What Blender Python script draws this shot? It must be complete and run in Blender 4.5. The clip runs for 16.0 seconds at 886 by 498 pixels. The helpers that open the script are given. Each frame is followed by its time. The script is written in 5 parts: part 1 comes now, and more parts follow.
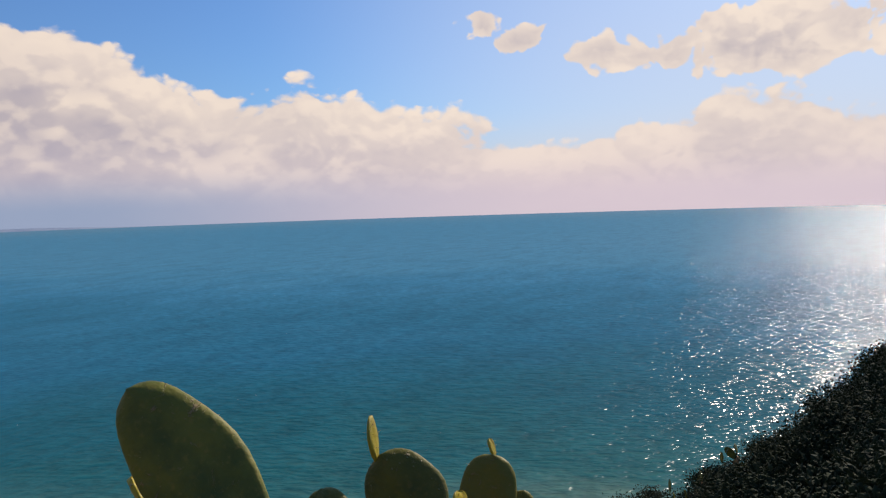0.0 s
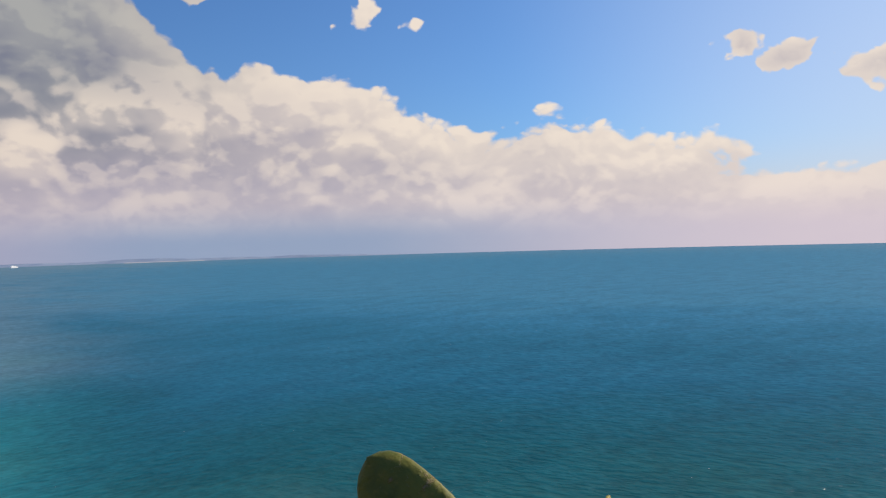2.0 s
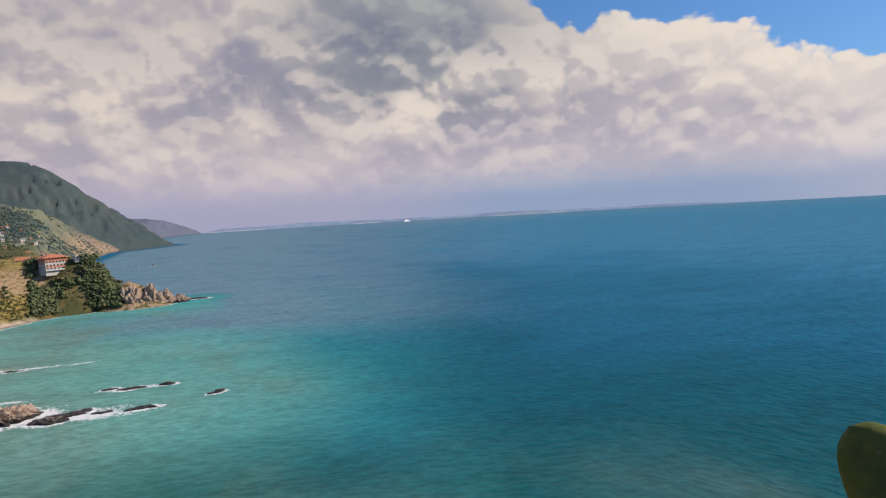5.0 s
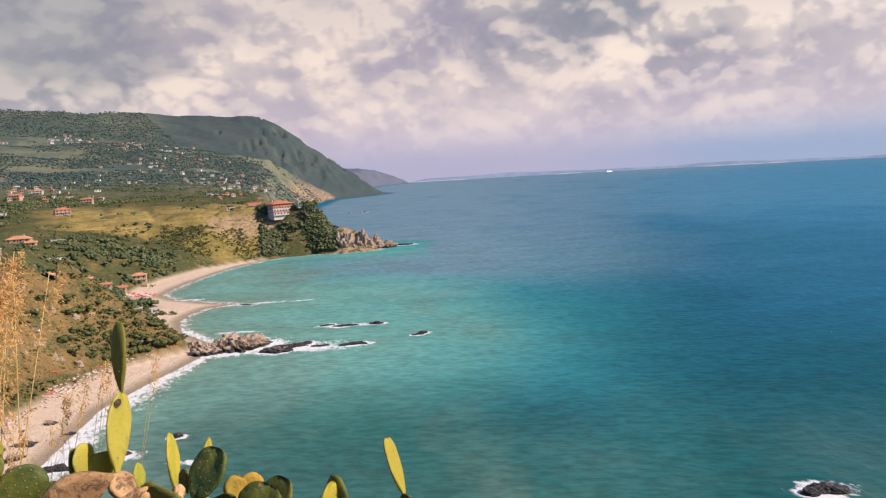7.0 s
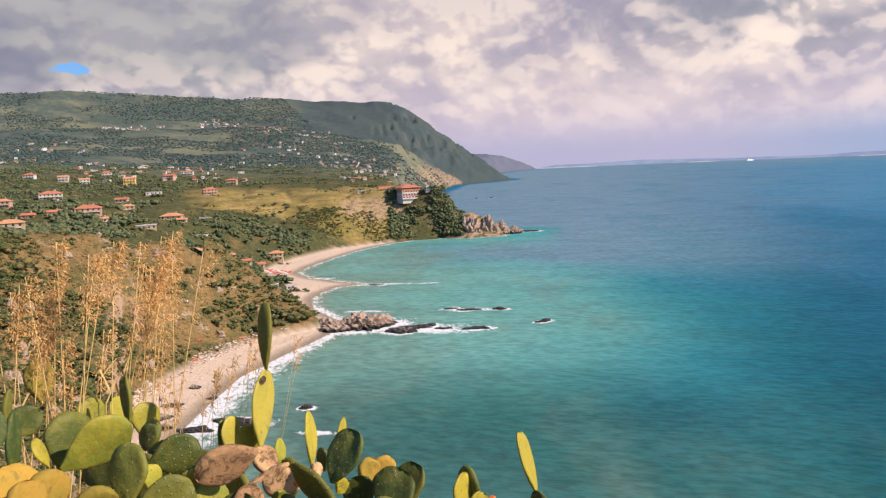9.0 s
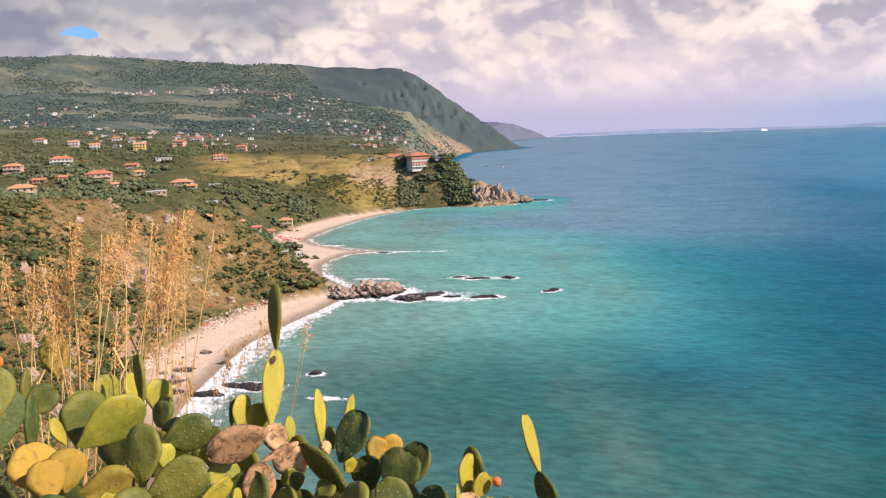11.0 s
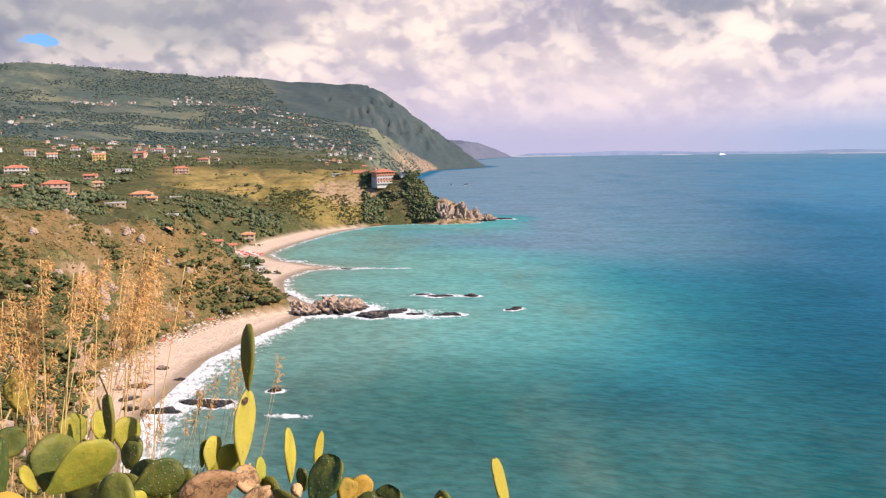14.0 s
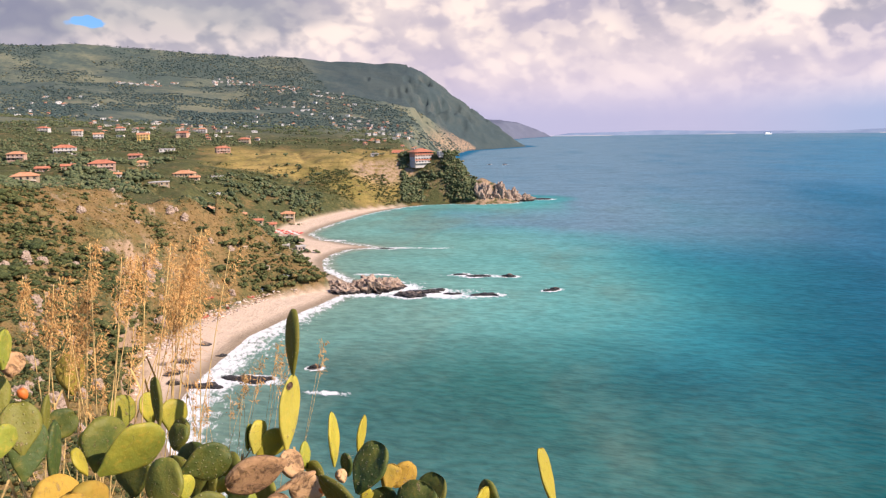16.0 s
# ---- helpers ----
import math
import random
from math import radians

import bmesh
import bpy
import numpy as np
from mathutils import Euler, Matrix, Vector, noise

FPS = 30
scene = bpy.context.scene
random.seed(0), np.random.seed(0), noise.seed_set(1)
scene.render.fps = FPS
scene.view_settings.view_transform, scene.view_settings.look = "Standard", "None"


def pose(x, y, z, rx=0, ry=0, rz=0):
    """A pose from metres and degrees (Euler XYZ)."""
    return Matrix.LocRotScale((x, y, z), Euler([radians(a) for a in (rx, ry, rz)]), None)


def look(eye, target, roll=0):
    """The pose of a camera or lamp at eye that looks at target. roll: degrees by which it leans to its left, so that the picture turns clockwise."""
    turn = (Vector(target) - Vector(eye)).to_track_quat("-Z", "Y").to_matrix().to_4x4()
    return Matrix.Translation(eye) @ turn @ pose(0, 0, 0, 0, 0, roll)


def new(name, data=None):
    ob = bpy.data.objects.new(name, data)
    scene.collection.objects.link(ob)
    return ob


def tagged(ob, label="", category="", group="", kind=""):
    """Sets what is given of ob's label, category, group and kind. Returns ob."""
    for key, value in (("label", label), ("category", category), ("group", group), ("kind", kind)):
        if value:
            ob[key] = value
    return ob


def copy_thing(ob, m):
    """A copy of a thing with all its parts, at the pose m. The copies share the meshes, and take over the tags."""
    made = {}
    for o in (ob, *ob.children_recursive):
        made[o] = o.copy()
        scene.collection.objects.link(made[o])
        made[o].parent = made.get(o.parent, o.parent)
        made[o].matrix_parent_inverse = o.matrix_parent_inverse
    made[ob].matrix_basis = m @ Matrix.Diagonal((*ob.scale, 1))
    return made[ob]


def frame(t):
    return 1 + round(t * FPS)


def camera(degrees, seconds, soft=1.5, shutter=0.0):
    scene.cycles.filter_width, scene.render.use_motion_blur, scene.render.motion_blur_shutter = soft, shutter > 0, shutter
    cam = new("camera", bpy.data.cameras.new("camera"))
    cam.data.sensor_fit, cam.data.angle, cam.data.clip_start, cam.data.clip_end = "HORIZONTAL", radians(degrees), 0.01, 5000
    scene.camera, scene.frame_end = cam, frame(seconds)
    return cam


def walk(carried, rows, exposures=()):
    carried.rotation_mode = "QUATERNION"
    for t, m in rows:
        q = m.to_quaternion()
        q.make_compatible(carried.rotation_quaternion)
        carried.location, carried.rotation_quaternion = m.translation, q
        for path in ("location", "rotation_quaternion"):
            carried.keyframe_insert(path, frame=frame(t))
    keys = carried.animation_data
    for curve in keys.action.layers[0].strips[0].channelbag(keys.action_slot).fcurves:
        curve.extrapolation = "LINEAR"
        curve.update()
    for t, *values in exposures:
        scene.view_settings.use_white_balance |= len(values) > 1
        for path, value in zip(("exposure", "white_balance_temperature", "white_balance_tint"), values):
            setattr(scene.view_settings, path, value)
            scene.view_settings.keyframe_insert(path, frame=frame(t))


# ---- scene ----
FOV = 61.8
EYE = 80.0
cam = camera(FOV, 16.0, soft=1.3)
# seconds, place, then yaw, pitch and roll in degrees
PATH = [
    (0.0, 0.000, 0.000, -0.000, -61.75, -3.47, 1.79),
    (0.5, 0.053, 0.058, 0.065, -56.95, -3.40, 1.50),
    (1.0, 0.102, 0.030, 0.077, -51.74, -2.24, 1.50),
    (1.5, 0.103, 0.026, 0.077, -47.26, -1.23, 1.49),
    (2.0, 0.058, 0.015, 0.092, -42.84, -0.62, 1.59),
    (2.5, -0.010, 0.023, 0.122, -38.50, -0.34, 1.63),
    (3.0, -0.055, 0.015, 0.142, -33.68, -0.29, 1.92),
    (3.5, -0.107, 0.016, 0.141, -28.94, -0.60, 2.18),
    (4.0, -0.164, 0.035, 0.138, -24.28, -1.57, 2.60),
    (4.2, -0.167, 0.037, 0.138, -22.44, -1.92, 2.76),
    (6.3, -0.197, 0.058, 0.134, -5.68, -5.30, 3.35),
    (6.5, -0.200, 0.060, 0.134, -4.23, -5.55, 3.23),
    (7.0, -0.212, 0.091, 0.130, -0.14, -6.24, 3.26),
    (7.5, -0.233, 0.104, 0.120, 3.96, -6.81, 3.31),
    (8.0, -0.263, 0.134, 0.116, 7.39, -6.92, 3.45),
    (8.2, -0.263, 0.134, 0.121, 8.48, -6.71, 3.52),
    (10.3, -0.266, 0.131, 0.179, 10.17, -8.18, 2.28),
    (10.5, -0.266, 0.131, 0.184, 10.18, -9.75, 2.20),
    (11.0, -0.253, 0.116, 0.211, 10.44, -9.25, 2.16),
    (11.5, -0.253, 0.050, 0.225, 10.04, -9.52, 1.84),
    (12.0, -0.255, 0.049, 0.251, 10.40, -9.07, 1.65),
    (12.5, -0.256, 0.060, 0.282, 10.14, -8.45, 1.32),
    (13.0, -0.263, 0.073, 0.301, 9.16, -8.16, 0.93),
    (13.5, -0.271, 0.069, 0.315, 8.06, -8.08, 0.90),
    (14.0, -0.283, 0.072, 0.326, 7.79, -7.99, 0.87),
    (14.5, -0.294, 0.076, 0.335, 8.35, -7.73, 0.92),
    (15.0, -0.300, 0.074, 0.345, 9.20, -7.43, 0.94),
    (15.5, -0.309, 0.093, 0.348, 9.98, -8.06, 0.91),
    (16.0, -0.321, 0.117, 0.343, 10.73, -9.49, 0.97),
]
walk(cam, [(t, pose(x, y, EYE + z, 90 + pitch, roll, yaw)) for t, x, y, z, yaw, pitch, roll in PATH],
     exposures=[(0.0, 0.0, 6350, 17), (2.0, -0.02, 6200, 14), (4.2, -0.08, 6000, 13), (7, 0.24, 6250, 18), (8.2, 0.36, 6240, 19), (10.4, 0.25, 6220, 20), (11.0, 0.48, 6200, 21), (12.0, 0.52, 6200, 21), (16.0, 0.52, 6200, 21)])

# ---- world and sun ----
SUN_AZ, SUN_EL = -100.0, 36.0     # degrees; azimuth counts to the left of the y axis


def way(az, el=0.0):
    a, e = radians(az), radians(el)
    return Vector((-math.sin(a) * math.cos(e), math.cos(a) * math.cos(e), math.sin(e)))


class Nodes:
    """Short hand for building a node tree."""

    def __init__(self, tree):
        self.tree = tree
        tree.nodes.clear()

    def add(self, kind, inputs=None, **props):
        n = self.tree.nodes.new(kind)
        for k, v in props.items():
            setattr(n, k, v)
        for k, v in (inputs or {}).items():
            self.put(n.inputs[k], v)
        return n

    def put(self, socket, v):
        if isinstance(v, bpy.types.NodeSocket):
            self.tree.links.new(v, socket)
        elif v is not None:
            if isinstance(v, (tuple, list)) and len(v) == 3 and socket.type == "RGBA":
                v = (*v, 1.0)
            socket.default_value = v

    def math(self, op, a, b=None, c=None, clamp=False):
        n = self.add("ShaderNodeMath", operation=op, use_clamp=clamp)
        for s, v in zip(n.inputs, (a, b, c)):
            self.put(s, v)
        return n.outputs[0]

    def vmath(self, op, a, b=None, scale=None):
        n = self.add("ShaderNodeVectorMath", operation=op)
        self.put(n.inputs[0], a)
        if b is not None:
            self.put(n.inputs[1], b)
        if scale is not None:
            self.put(n.inputs["Scale"], scale)
        return n.outputs["Value"] if op in ("DOT_PRODUCT", "LENGTH", "DISTANCE") else n.outputs[0]

    def mix(self, fac, a, b, blend="MIX"):
        n = self.add("ShaderNodeMix", data_type="RGBA", blend_type=blend, clamp_factor=True)
        self.put(n.inputs[0], fac)
        self.put(n.inputs[6], a)
        self.put(n.inputs[7], b)
        return n.outputs[2]

    def step(self, v, lo, hi, a=0.0, b=1.0):
        n = self.add("ShaderNodeMapRange", interpolation_type="SMOOTHSTEP")
        for s, x in zip(n.inputs, (v, lo, hi, a, b)):
            self.put(s, x)
        return n.outputs[0]

    def noise(self, vec, scale, detail=4.0, rough=0.55, out="Fac", distortion=0.0):
        n = self.add("ShaderNodeTexNoise", {"Vector": vec, "Scale": scale, "Detail": detail, "Roughness": rough,
                                            "Distortion": distortion})
        return n.outputs[out]

    def ramp(self, fac, stops, interpolation="LINEAR"):
        n = self.add("ShaderNodeValToRGB")
        n.color_ramp.interpolation = interpolation
        e = n.color_ramp.elements
        while len(e) < len(stops):
            e.new(0.5)
        for el, (p, c) in zip(e, stops):
            el.position = p
            el.color = (*c, 1.0) if isinstance(c, (tuple, list)) else (c, c, c, 1.0)
        self.put(n.inputs[0], fac)
        return n.outputs[0]


def make_world():
    world = bpy.data.worlds.new("sky")
    scene.world = world
    world.use_nodes = True
    n = Nodes(world.node_tree)
    sky = n.add("ShaderNodeTexSky", sky_type="NISHITA", sun_disc=False, sun_elevation=radians(SUN_EL),
                sun_rotation=radians(-SUN_AZ), altitude=80.0, air_density=1.0, dust_density=1.2, ozone_density=1.6)
    d = n.add("ShaderNodeTexCoord").outputs["Generated"]
    xyz = n.add("ShaderNodeSeparateXYZ", {0: d})
    el = n.math("MULTIPLY", n.math("ARCSINE", xyz.outputs[2]), 57.2958)
    az = n.math("MULTIPLY", n.math("ARCTAN2", n.math("MULTIPLY", xyz.outputs[0], -1.0), xyz.outputs[1]), 57.2958)

    # upper edge of the cumulus bank, in degrees over the horizon, by azimuth from -110 to 60
    edge = [(-110, 7), (-94, 7.4), (-84, 7.4), (-77, 7.2), (-72, 6.2), (-65, 6.0), (-60, 6.8), (-55, 8.2), (-49, 8.8), (-43, 9.6),
            (-38, 11.2), (-33.5, 12.6), (-30, 13.6), (-27, 13.0), (-24, 15.4), (-20, 18.0), (-14, 24), (0, 24), (44, 22), (60, 8)]
    bank = n.math("MULTIPLY", n.ramp(n.math("DIVIDE", n.math("ADD", az, 110.0), 170.0),
                                     [((a + 110) / 170, v / 25) for a, v in edge]), 25.0)

    def puffs(vec, scale, rnd=1.0):
        """Rounded heaps, highest at the middle of each."""
        v = n.add("ShaderNodeTexVoronoi", {"Vector": vec, "Scale": scale, "Smoothness": 0.55, "Randomness": rnd}, feature="SMOOTH_F1").outputs["Distance"]
        return n.math("SUBTRACT", 0.55, v)

    def density(vec, fine=True):
        p = n.vmath("MULTIPLY", vec, (1.0, 1.0, 1.45))
        warp = n.vmath("SCALE", n.vmath("SUBTRACT", n.noise(p, 9.0, 3.0, 0.55, "Color"), (0.5, 0.5, 0.5)), scale=0.055)
        p2 = n.vmath("ADD", p, warp)
        v = n.math("MULTIPLY_ADD", n.noise(p, 4.2, 3.0, 0.5), 1.5, -0.75)
        v = n.math("MULTIPLY_ADD", puffs(p2, 8.0), 0.62, v)
        v = n.math("MULTIPLY_ADD", puffs(p2, 17.0), 0.40, v)
        v = n.math("MULTIPLY_ADD", puffs(p2, 36.0), 0.26, v)
        if fine:
            wisp = n.vmath("SCALE", n.vmath("SUBTRACT", n.noise(p, 46.0, 3.0, 0.6, "Color"), (0.5, 0.5, 0.5)), scale=0.012)
            p3 = n.vmath("ADD", p2, wisp)
            v = n.math("MULTIPLY_ADD", puffs(p3, 74.0), 0.17, v)
            v = n.math("MULTIPLY_ADD", n.noise(p3, 120.0, 4.0, 0.6), 0.10, n.math("SUBTRACT", v, 0.05))
        return n.math("SUBTRACT", v, 0.14)

    tosun = way(SUN_AZ, SUN_EL + 30)
    here = density(d)
    soft_here = density(d, False)
    there = density(n.vmath("NORMALIZE", n.vmath("ADD", d, tuple(tosun * 0.016))))
    beyond = density(n.vmath("NORMALIZE", n.vmath("ADD", d, tuple(tosun * 0.060))), False)
    inside = n.math("MULTIPLY", n.math("SUBTRACT", bank, el), 0.17)
    inside = n.math("MINIMUM", n.math("MAXIMUM", inside, -1.6), 0.90)

    ragged = n.math("MULTIPLY_ADD", n.noise(d, 21.0, 3.0, 0.5, distortion=0.4), 2.6, -1.3)

    def cloudlet(caz, cel, waz, wel, core=0.50):
        u = n.math("DIVIDE", n.math("SUBTRACT", az, caz), waz)
        w = n.math("DIVIDE", n.math("SUBTRACT", el, cel), wel)
        r = n.math("SQRT", n.math("ADD", n.math("MULTIPLY", u, u), n.math("MULTIPLY", w, w)))
        return n.math("MULTIPLY_ADD", n.math("ADD", r, ragged), -0.62, core)

    # the detached clouds over the bank
    for c in ((-65.0, 13.0, 1.6, 1.1, 0.62), (-68.5, 11.8, 3.0, 1.0, 0.70), (-73.5, 10.8, 2.6, 1.3, 0.72), (-77.5, 10.4, 3.4, 1.5, 0.75), (-86.5, 10.8, 6.5, 2.0, 0.76),
              (-37.0, 17.0, 1.5, 1.7, 0.42), (-41.4, 16.4, 1.6, 0.8, 0.42), (-34.8, 16.2, 1.1, 0.7, 0.40), (-47.0, 19.0, 3.0, 0.7), (-24.4, 18.2, 2.2, 1.0, 0.5)):
        inside = n.math("MAXIMUM", inside, cloudlet(*c))
    # small gaps of blue in the cover
    for c in ((35.4, 7.3, 2.6, 0.8, 0.62), (-4.6, 15.4, 3.2, 0.9, 0.56), (21.5, 13.0, 3.0, 0.8, 0.5)):
        gap = n.math("MAXIMUM", cloudlet(*c), 0.0)
        inside = n.math("SUBTRACT", inside, n.math("MULTIPLY", gap, 1.6))
    amount = n.math("ADD", inside, n.math("MULTIPLY", here, 0.95))
    cover = n.step(amount, -0.03, 0.11)
    sunside = n.step(n.vmath("DOT_PRODUCT", d, tuple(way(SUN_AZ, 10))), -0.35, 0.95)
    # light and shade in the clouds: each heap is lit on the side that faces the sun
    lit = n.math("ADD", n.math("MULTIPLY", n.step(n.math("SUBTRACT", here, there), -0.11, 0.12), 0.42),
                 n.math("MULTIPLY", n.step(n.math("SUBTRACT", soft_here, beyond), -0.30, 0.28), 0.58))
    thick = n.step(amount, 0.05, 1.0)
    shade = n.math("MULTIPLY", n.math("SUBTRACT", 1.0, lit), n.math("MULTIPLY_ADD", thick, 0.50, 0.36))
    broad = n.step(n.noise(n.vmath("MULTIPLY", d, (1.0, 1.0, 2.8)), 3.4, 2.0, 0.5), 0.42, 0.62)
    shade = n.math("ADD", n.math("MULTIPLY", shade, 0.84), n.math("MULTIPLY", n.math("MULTIPLY", broad, thick), n.step(sunside, 0.3, 0.9, 0.20, 0.14)), clamp=True)
    # heavier, darker cloud bases high over the land side
    span = n.math("MULTIPLY", n.step(az, -34.0, -14.0), n.math("SUBTRACT", 1.0, n.math("MULTIPLY", n.step(az, -12.0, 2.0, 0.0, 0.8), n.step(az, 26.0, 12.0))))
    heavy = n.math("MULTIPLY", span, n.step(n.math("ADD", n.step(az, 12.0, 27.0, 0.0, 5.0), n.math("MULTIPLY_ADD", n.math("SUBTRACT", 1.0, lit), 5.0, el)), 8.0, 15.0))
    bright = n.mix(sunside, (1.24, 1.06, 0.86), (1.46, 1.27, 1.02))
    grey = n.mix(sunside, (0.50, 0.47, 0.58), (0.60, 0.57, 0.66))
    cloud = n.mix(shade, bright, grey)
    cloud = n.mix(heavy, cloud, n.mix(1.0, cloud, (0.50, 0.58, 0.66), "MULTIPLY"))
    blue = n.mix(1.0, n.vmath("SCALE", sky.outputs[0], scale=0.135), (0.62, 0.98, 1.36), "MULTIPLY")
    blue = n.mix(n.math("MULTIPLY", n.step(n.vmath("DOT_PRODUCT", d, tuple(way(SUN_AZ, 20))), 0.62, 1.0), n.step(el, 26.0, 4.0, 0.35, 0.8)), blue, (0.95, 1.02, 1.12))
    col = n.mix(cover, blue, cloud)
    # haze: thin and wide over the cloud feet, dense and blue on the horizon, rosy towards the sun
    toward = n.step(n.vmath("DOT_PRODUCT", d, tuple(way(SUN_AZ, 10))), 0.40, 0.92)
    col = n.mix(n.step(el, 7.5, 0.5, 0.0, 0.55), col, n.mix(toward, n.mix(n.step(az, -30.0, -2.0), (0.90, 0.82, 0.90), (0.84, 0.74, 0.86)), (1.16, 0.99, 0.96)))
    low = n.mix(toward, n.mix(n.step(az, -24.0, -6.0), (0.46, 0.59, 0.80), (0.62, 0.61, 0.78)), (1.10, 0.94, 0.98))
    col = n.mix(n.step(el, 3.4, 0.1, 0.0, 0.93), col, low)
    bg = n.add("ShaderNodeBackground", {"Color": col, "Strength": 0.62})
    out = n.add("ShaderNodeOutputWorld", {"Surface": bg.outputs[0]})
    return out


make_world()
sun = new("sun", bpy.data.lights.new("sun", "SUN"))
sun.data.energy, sun.data.angle, sun.data.color = 5.0, radians(0.6), (1.0, 0.87, 0.68)
sun.matrix_world = look(way(SUN_AZ, SUN_EL) * 200, (0, 0, 0))

# ---- materials ----


def material(name):
    m = bpy.data.materials.new(name)
    m.use_nodes = True
    return m, Nodes(m.node_tree)


def finish(n, color, rough=0.8, normal=None, spec=0.3, **more):
    b = n.add("ShaderNodeBsdfPrincipled", {"Base Color": color, "Roughness": rough, "Specular IOR Level": spec})
    if normal is not None:
        n.put(b.inputs["Normal"], normal)
    for k, v in more.items():
        n.put(b.inputs[k.replace("_", " ")], v)
    n.add("ShaderNodeOutputMaterial", {"Surface": b.outputs[0]})
    return b


def bump(n, height, strength, distance):
    return n.add("ShaderNodeBump", {"Height": height, "Strength": strength, "Distance": distance}).outputs[0]


WAVE_HEIGHT, SEA_ROUGH = 1.7, 0.17


def make_sea_material():
    m, n = material("sea_water")
    p = n.add("ShaderNodeNewGeometry").outputs["Position"]
    shore = n.add("ShaderNodeAttribute", attribute_name="shore").outputs["Fac"]
    foam_at = n.add("ShaderNodeAttribute", attribute_name="surf").outputs["Fac"]
    slick_haze_at = n.add("ShaderNodeAttribute", attribute_name="slick_haze").outputs["Fac"]
    broad = n.noise(p, 0.006, 4.0, 0.55)
    patch = n.noise(n.vmath("MULTIPLY", p, (1.0, 0.45, 1.0)), 0.009, 5.0, 0.6)
    depth = n.math("ADD", shore, n.math("MULTIPLY", n.math("SUBTRACT", broad, 0.5), n.math("MULTIPLY", shore, 0.9)))
    col = n.ramp(n.math("DIVIDE", depth, 900.0),
                 [(0.0, (0.26, 0.26, 0.18)), (0.012, (0.150, 0.260, 0.200)), (0.06, (0.140, 0.310, 0.255)), (0.16, (0.080, 0.290, 0.265)),
                  (0.30, (0.022, 0.205, 0.235)), (0.50, (0.012, 0.135, 0.215)), (1.0, (0.012, 0.115, 0.205))])
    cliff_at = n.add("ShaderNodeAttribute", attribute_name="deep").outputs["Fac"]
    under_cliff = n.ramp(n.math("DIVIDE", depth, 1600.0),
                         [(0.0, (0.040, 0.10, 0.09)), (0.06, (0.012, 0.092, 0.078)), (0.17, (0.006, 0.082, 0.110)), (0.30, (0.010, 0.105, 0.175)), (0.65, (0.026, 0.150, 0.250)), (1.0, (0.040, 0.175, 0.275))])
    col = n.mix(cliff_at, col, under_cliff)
    # paler wind slicks, the distance haze painted in with them, and stirred-up sand
    slick_haze = n.math("MULTIPLY", slick_haze_at, n.step(n.math("ADD", patch, n.math("MULTIPLY", slick_haze_at, 0.35)), 0.25, 0.85))
    col = n.mix(slick_haze, col, (0.130, 0.215, 0.265))
    silt = n.math("MULTIPLY", n.step(patch, 0.46, 0.66), n.step(depth, 250.0, 60.0, 0.0, 0.7))
    col = n.mix(silt, col, (0.15, 0.205, 0.150))
    # cat's-paws darken the surface in streaks
    paws = n.noise(n.vmath("MULTIPLY", p, (0.45, 1.0, 1.0)), 0.035, 5.0, 0.62)
    col = n.mix(n.step(paws, 0.36, 0.74), n.vmath("SCALE", col, scale=1.10), n.vmath("SCALE", col, scale=0.90))
    # crests run across the wind, which blows from the open sea
    q = n.add("ShaderNodeMapping", {"Vector": p, "Rotation": (0.0, 0.0, radians(24.0)), "Scale": (0.95, 2.3, 1.0)}, vector_type="TEXTURE").outputs[0]
    # inshore the crests swing round to face the bay
    q2 = n.add("ShaderNodeMapping", {"Vector": p, "Rotation": (0.0, 0.0, radians(86.0)), "Scale": (0.9, 2.2, 1.0)}, vector_type="TEXTURE").outputs[0]
    swing = n.add("ShaderNodeAttribute", attribute_name="swing").outputs["Fac"]
    gust = n.noise(p, 0.011, 4.0, 0.6)

    def both(scale, detail, rough, long=1.0):
        a, b = (n.noise(n.vmath("MULTIPLY", v, (1.0, long, 1.0)), scale, detail, rough) for v in (q2, q))
        return n.math("ADD", n.math("MULTIPLY", a, n.math("SUBTRACT", 1.0, swing)), n.math("MULTIPLY", b, swing))

    # swell, wave trains, chop and ripples
    train = both(0.14, 3.0, 0.6, 0.9)
    swell = both(0.045, 2.0, 0.5)
    chop = both(0.34, 2.0, 0.55)
    ripple = n.noise(q, 1.3, 2.0, 0.55)
    h = n.math("ADD", n.math("MULTIPLY", swell, 1.2), n.math("ADD", n.math("MULTIPLY", train, 0.9), n.math("ADD", n.math("MULTIPLY", chop, 1.25), n.math("MULTIPLY", ripple, 0.09))))
    nor = bump(n, h, n.step(gust, 0.30, 0.70, 0.75, 1.0), WAVE_HEIGHT)
    open_sea = n.step(shore, 500.0, 2600.0)
    # foam
    lace = n.noise(q, 0.55, 5.0, 0.7, distortion=0.6)
    lace2 = n.noise(p, 0.12, 4.0, 0.6)
    f = n.math("ADD", foam_at, n.math("ADD", n.math("MULTIPLY", n.math("SUBTRACT", lace, 0.5), 2.2), n.math("MULTIPLY", n.math("SUBTRACT", lace2, 0.5), 1.1)))
    white = n.math("MULTIPLY", n.step(f, 0.45, 0.95), n.step(foam_at, 0.02, 0.20))
    caps = n.math("MULTIPLY", n.step(n.noise(n.vmath("MULTIPLY", p, (1.0, 2.6, 1.0)), 0.24, 5.0, 0.68), 0.715, 0.75), n.step(shore, 60.0, 240.0))
    white = n.math("MAXIMUM", white, n.math("MULTIPLY", caps, 0.6))
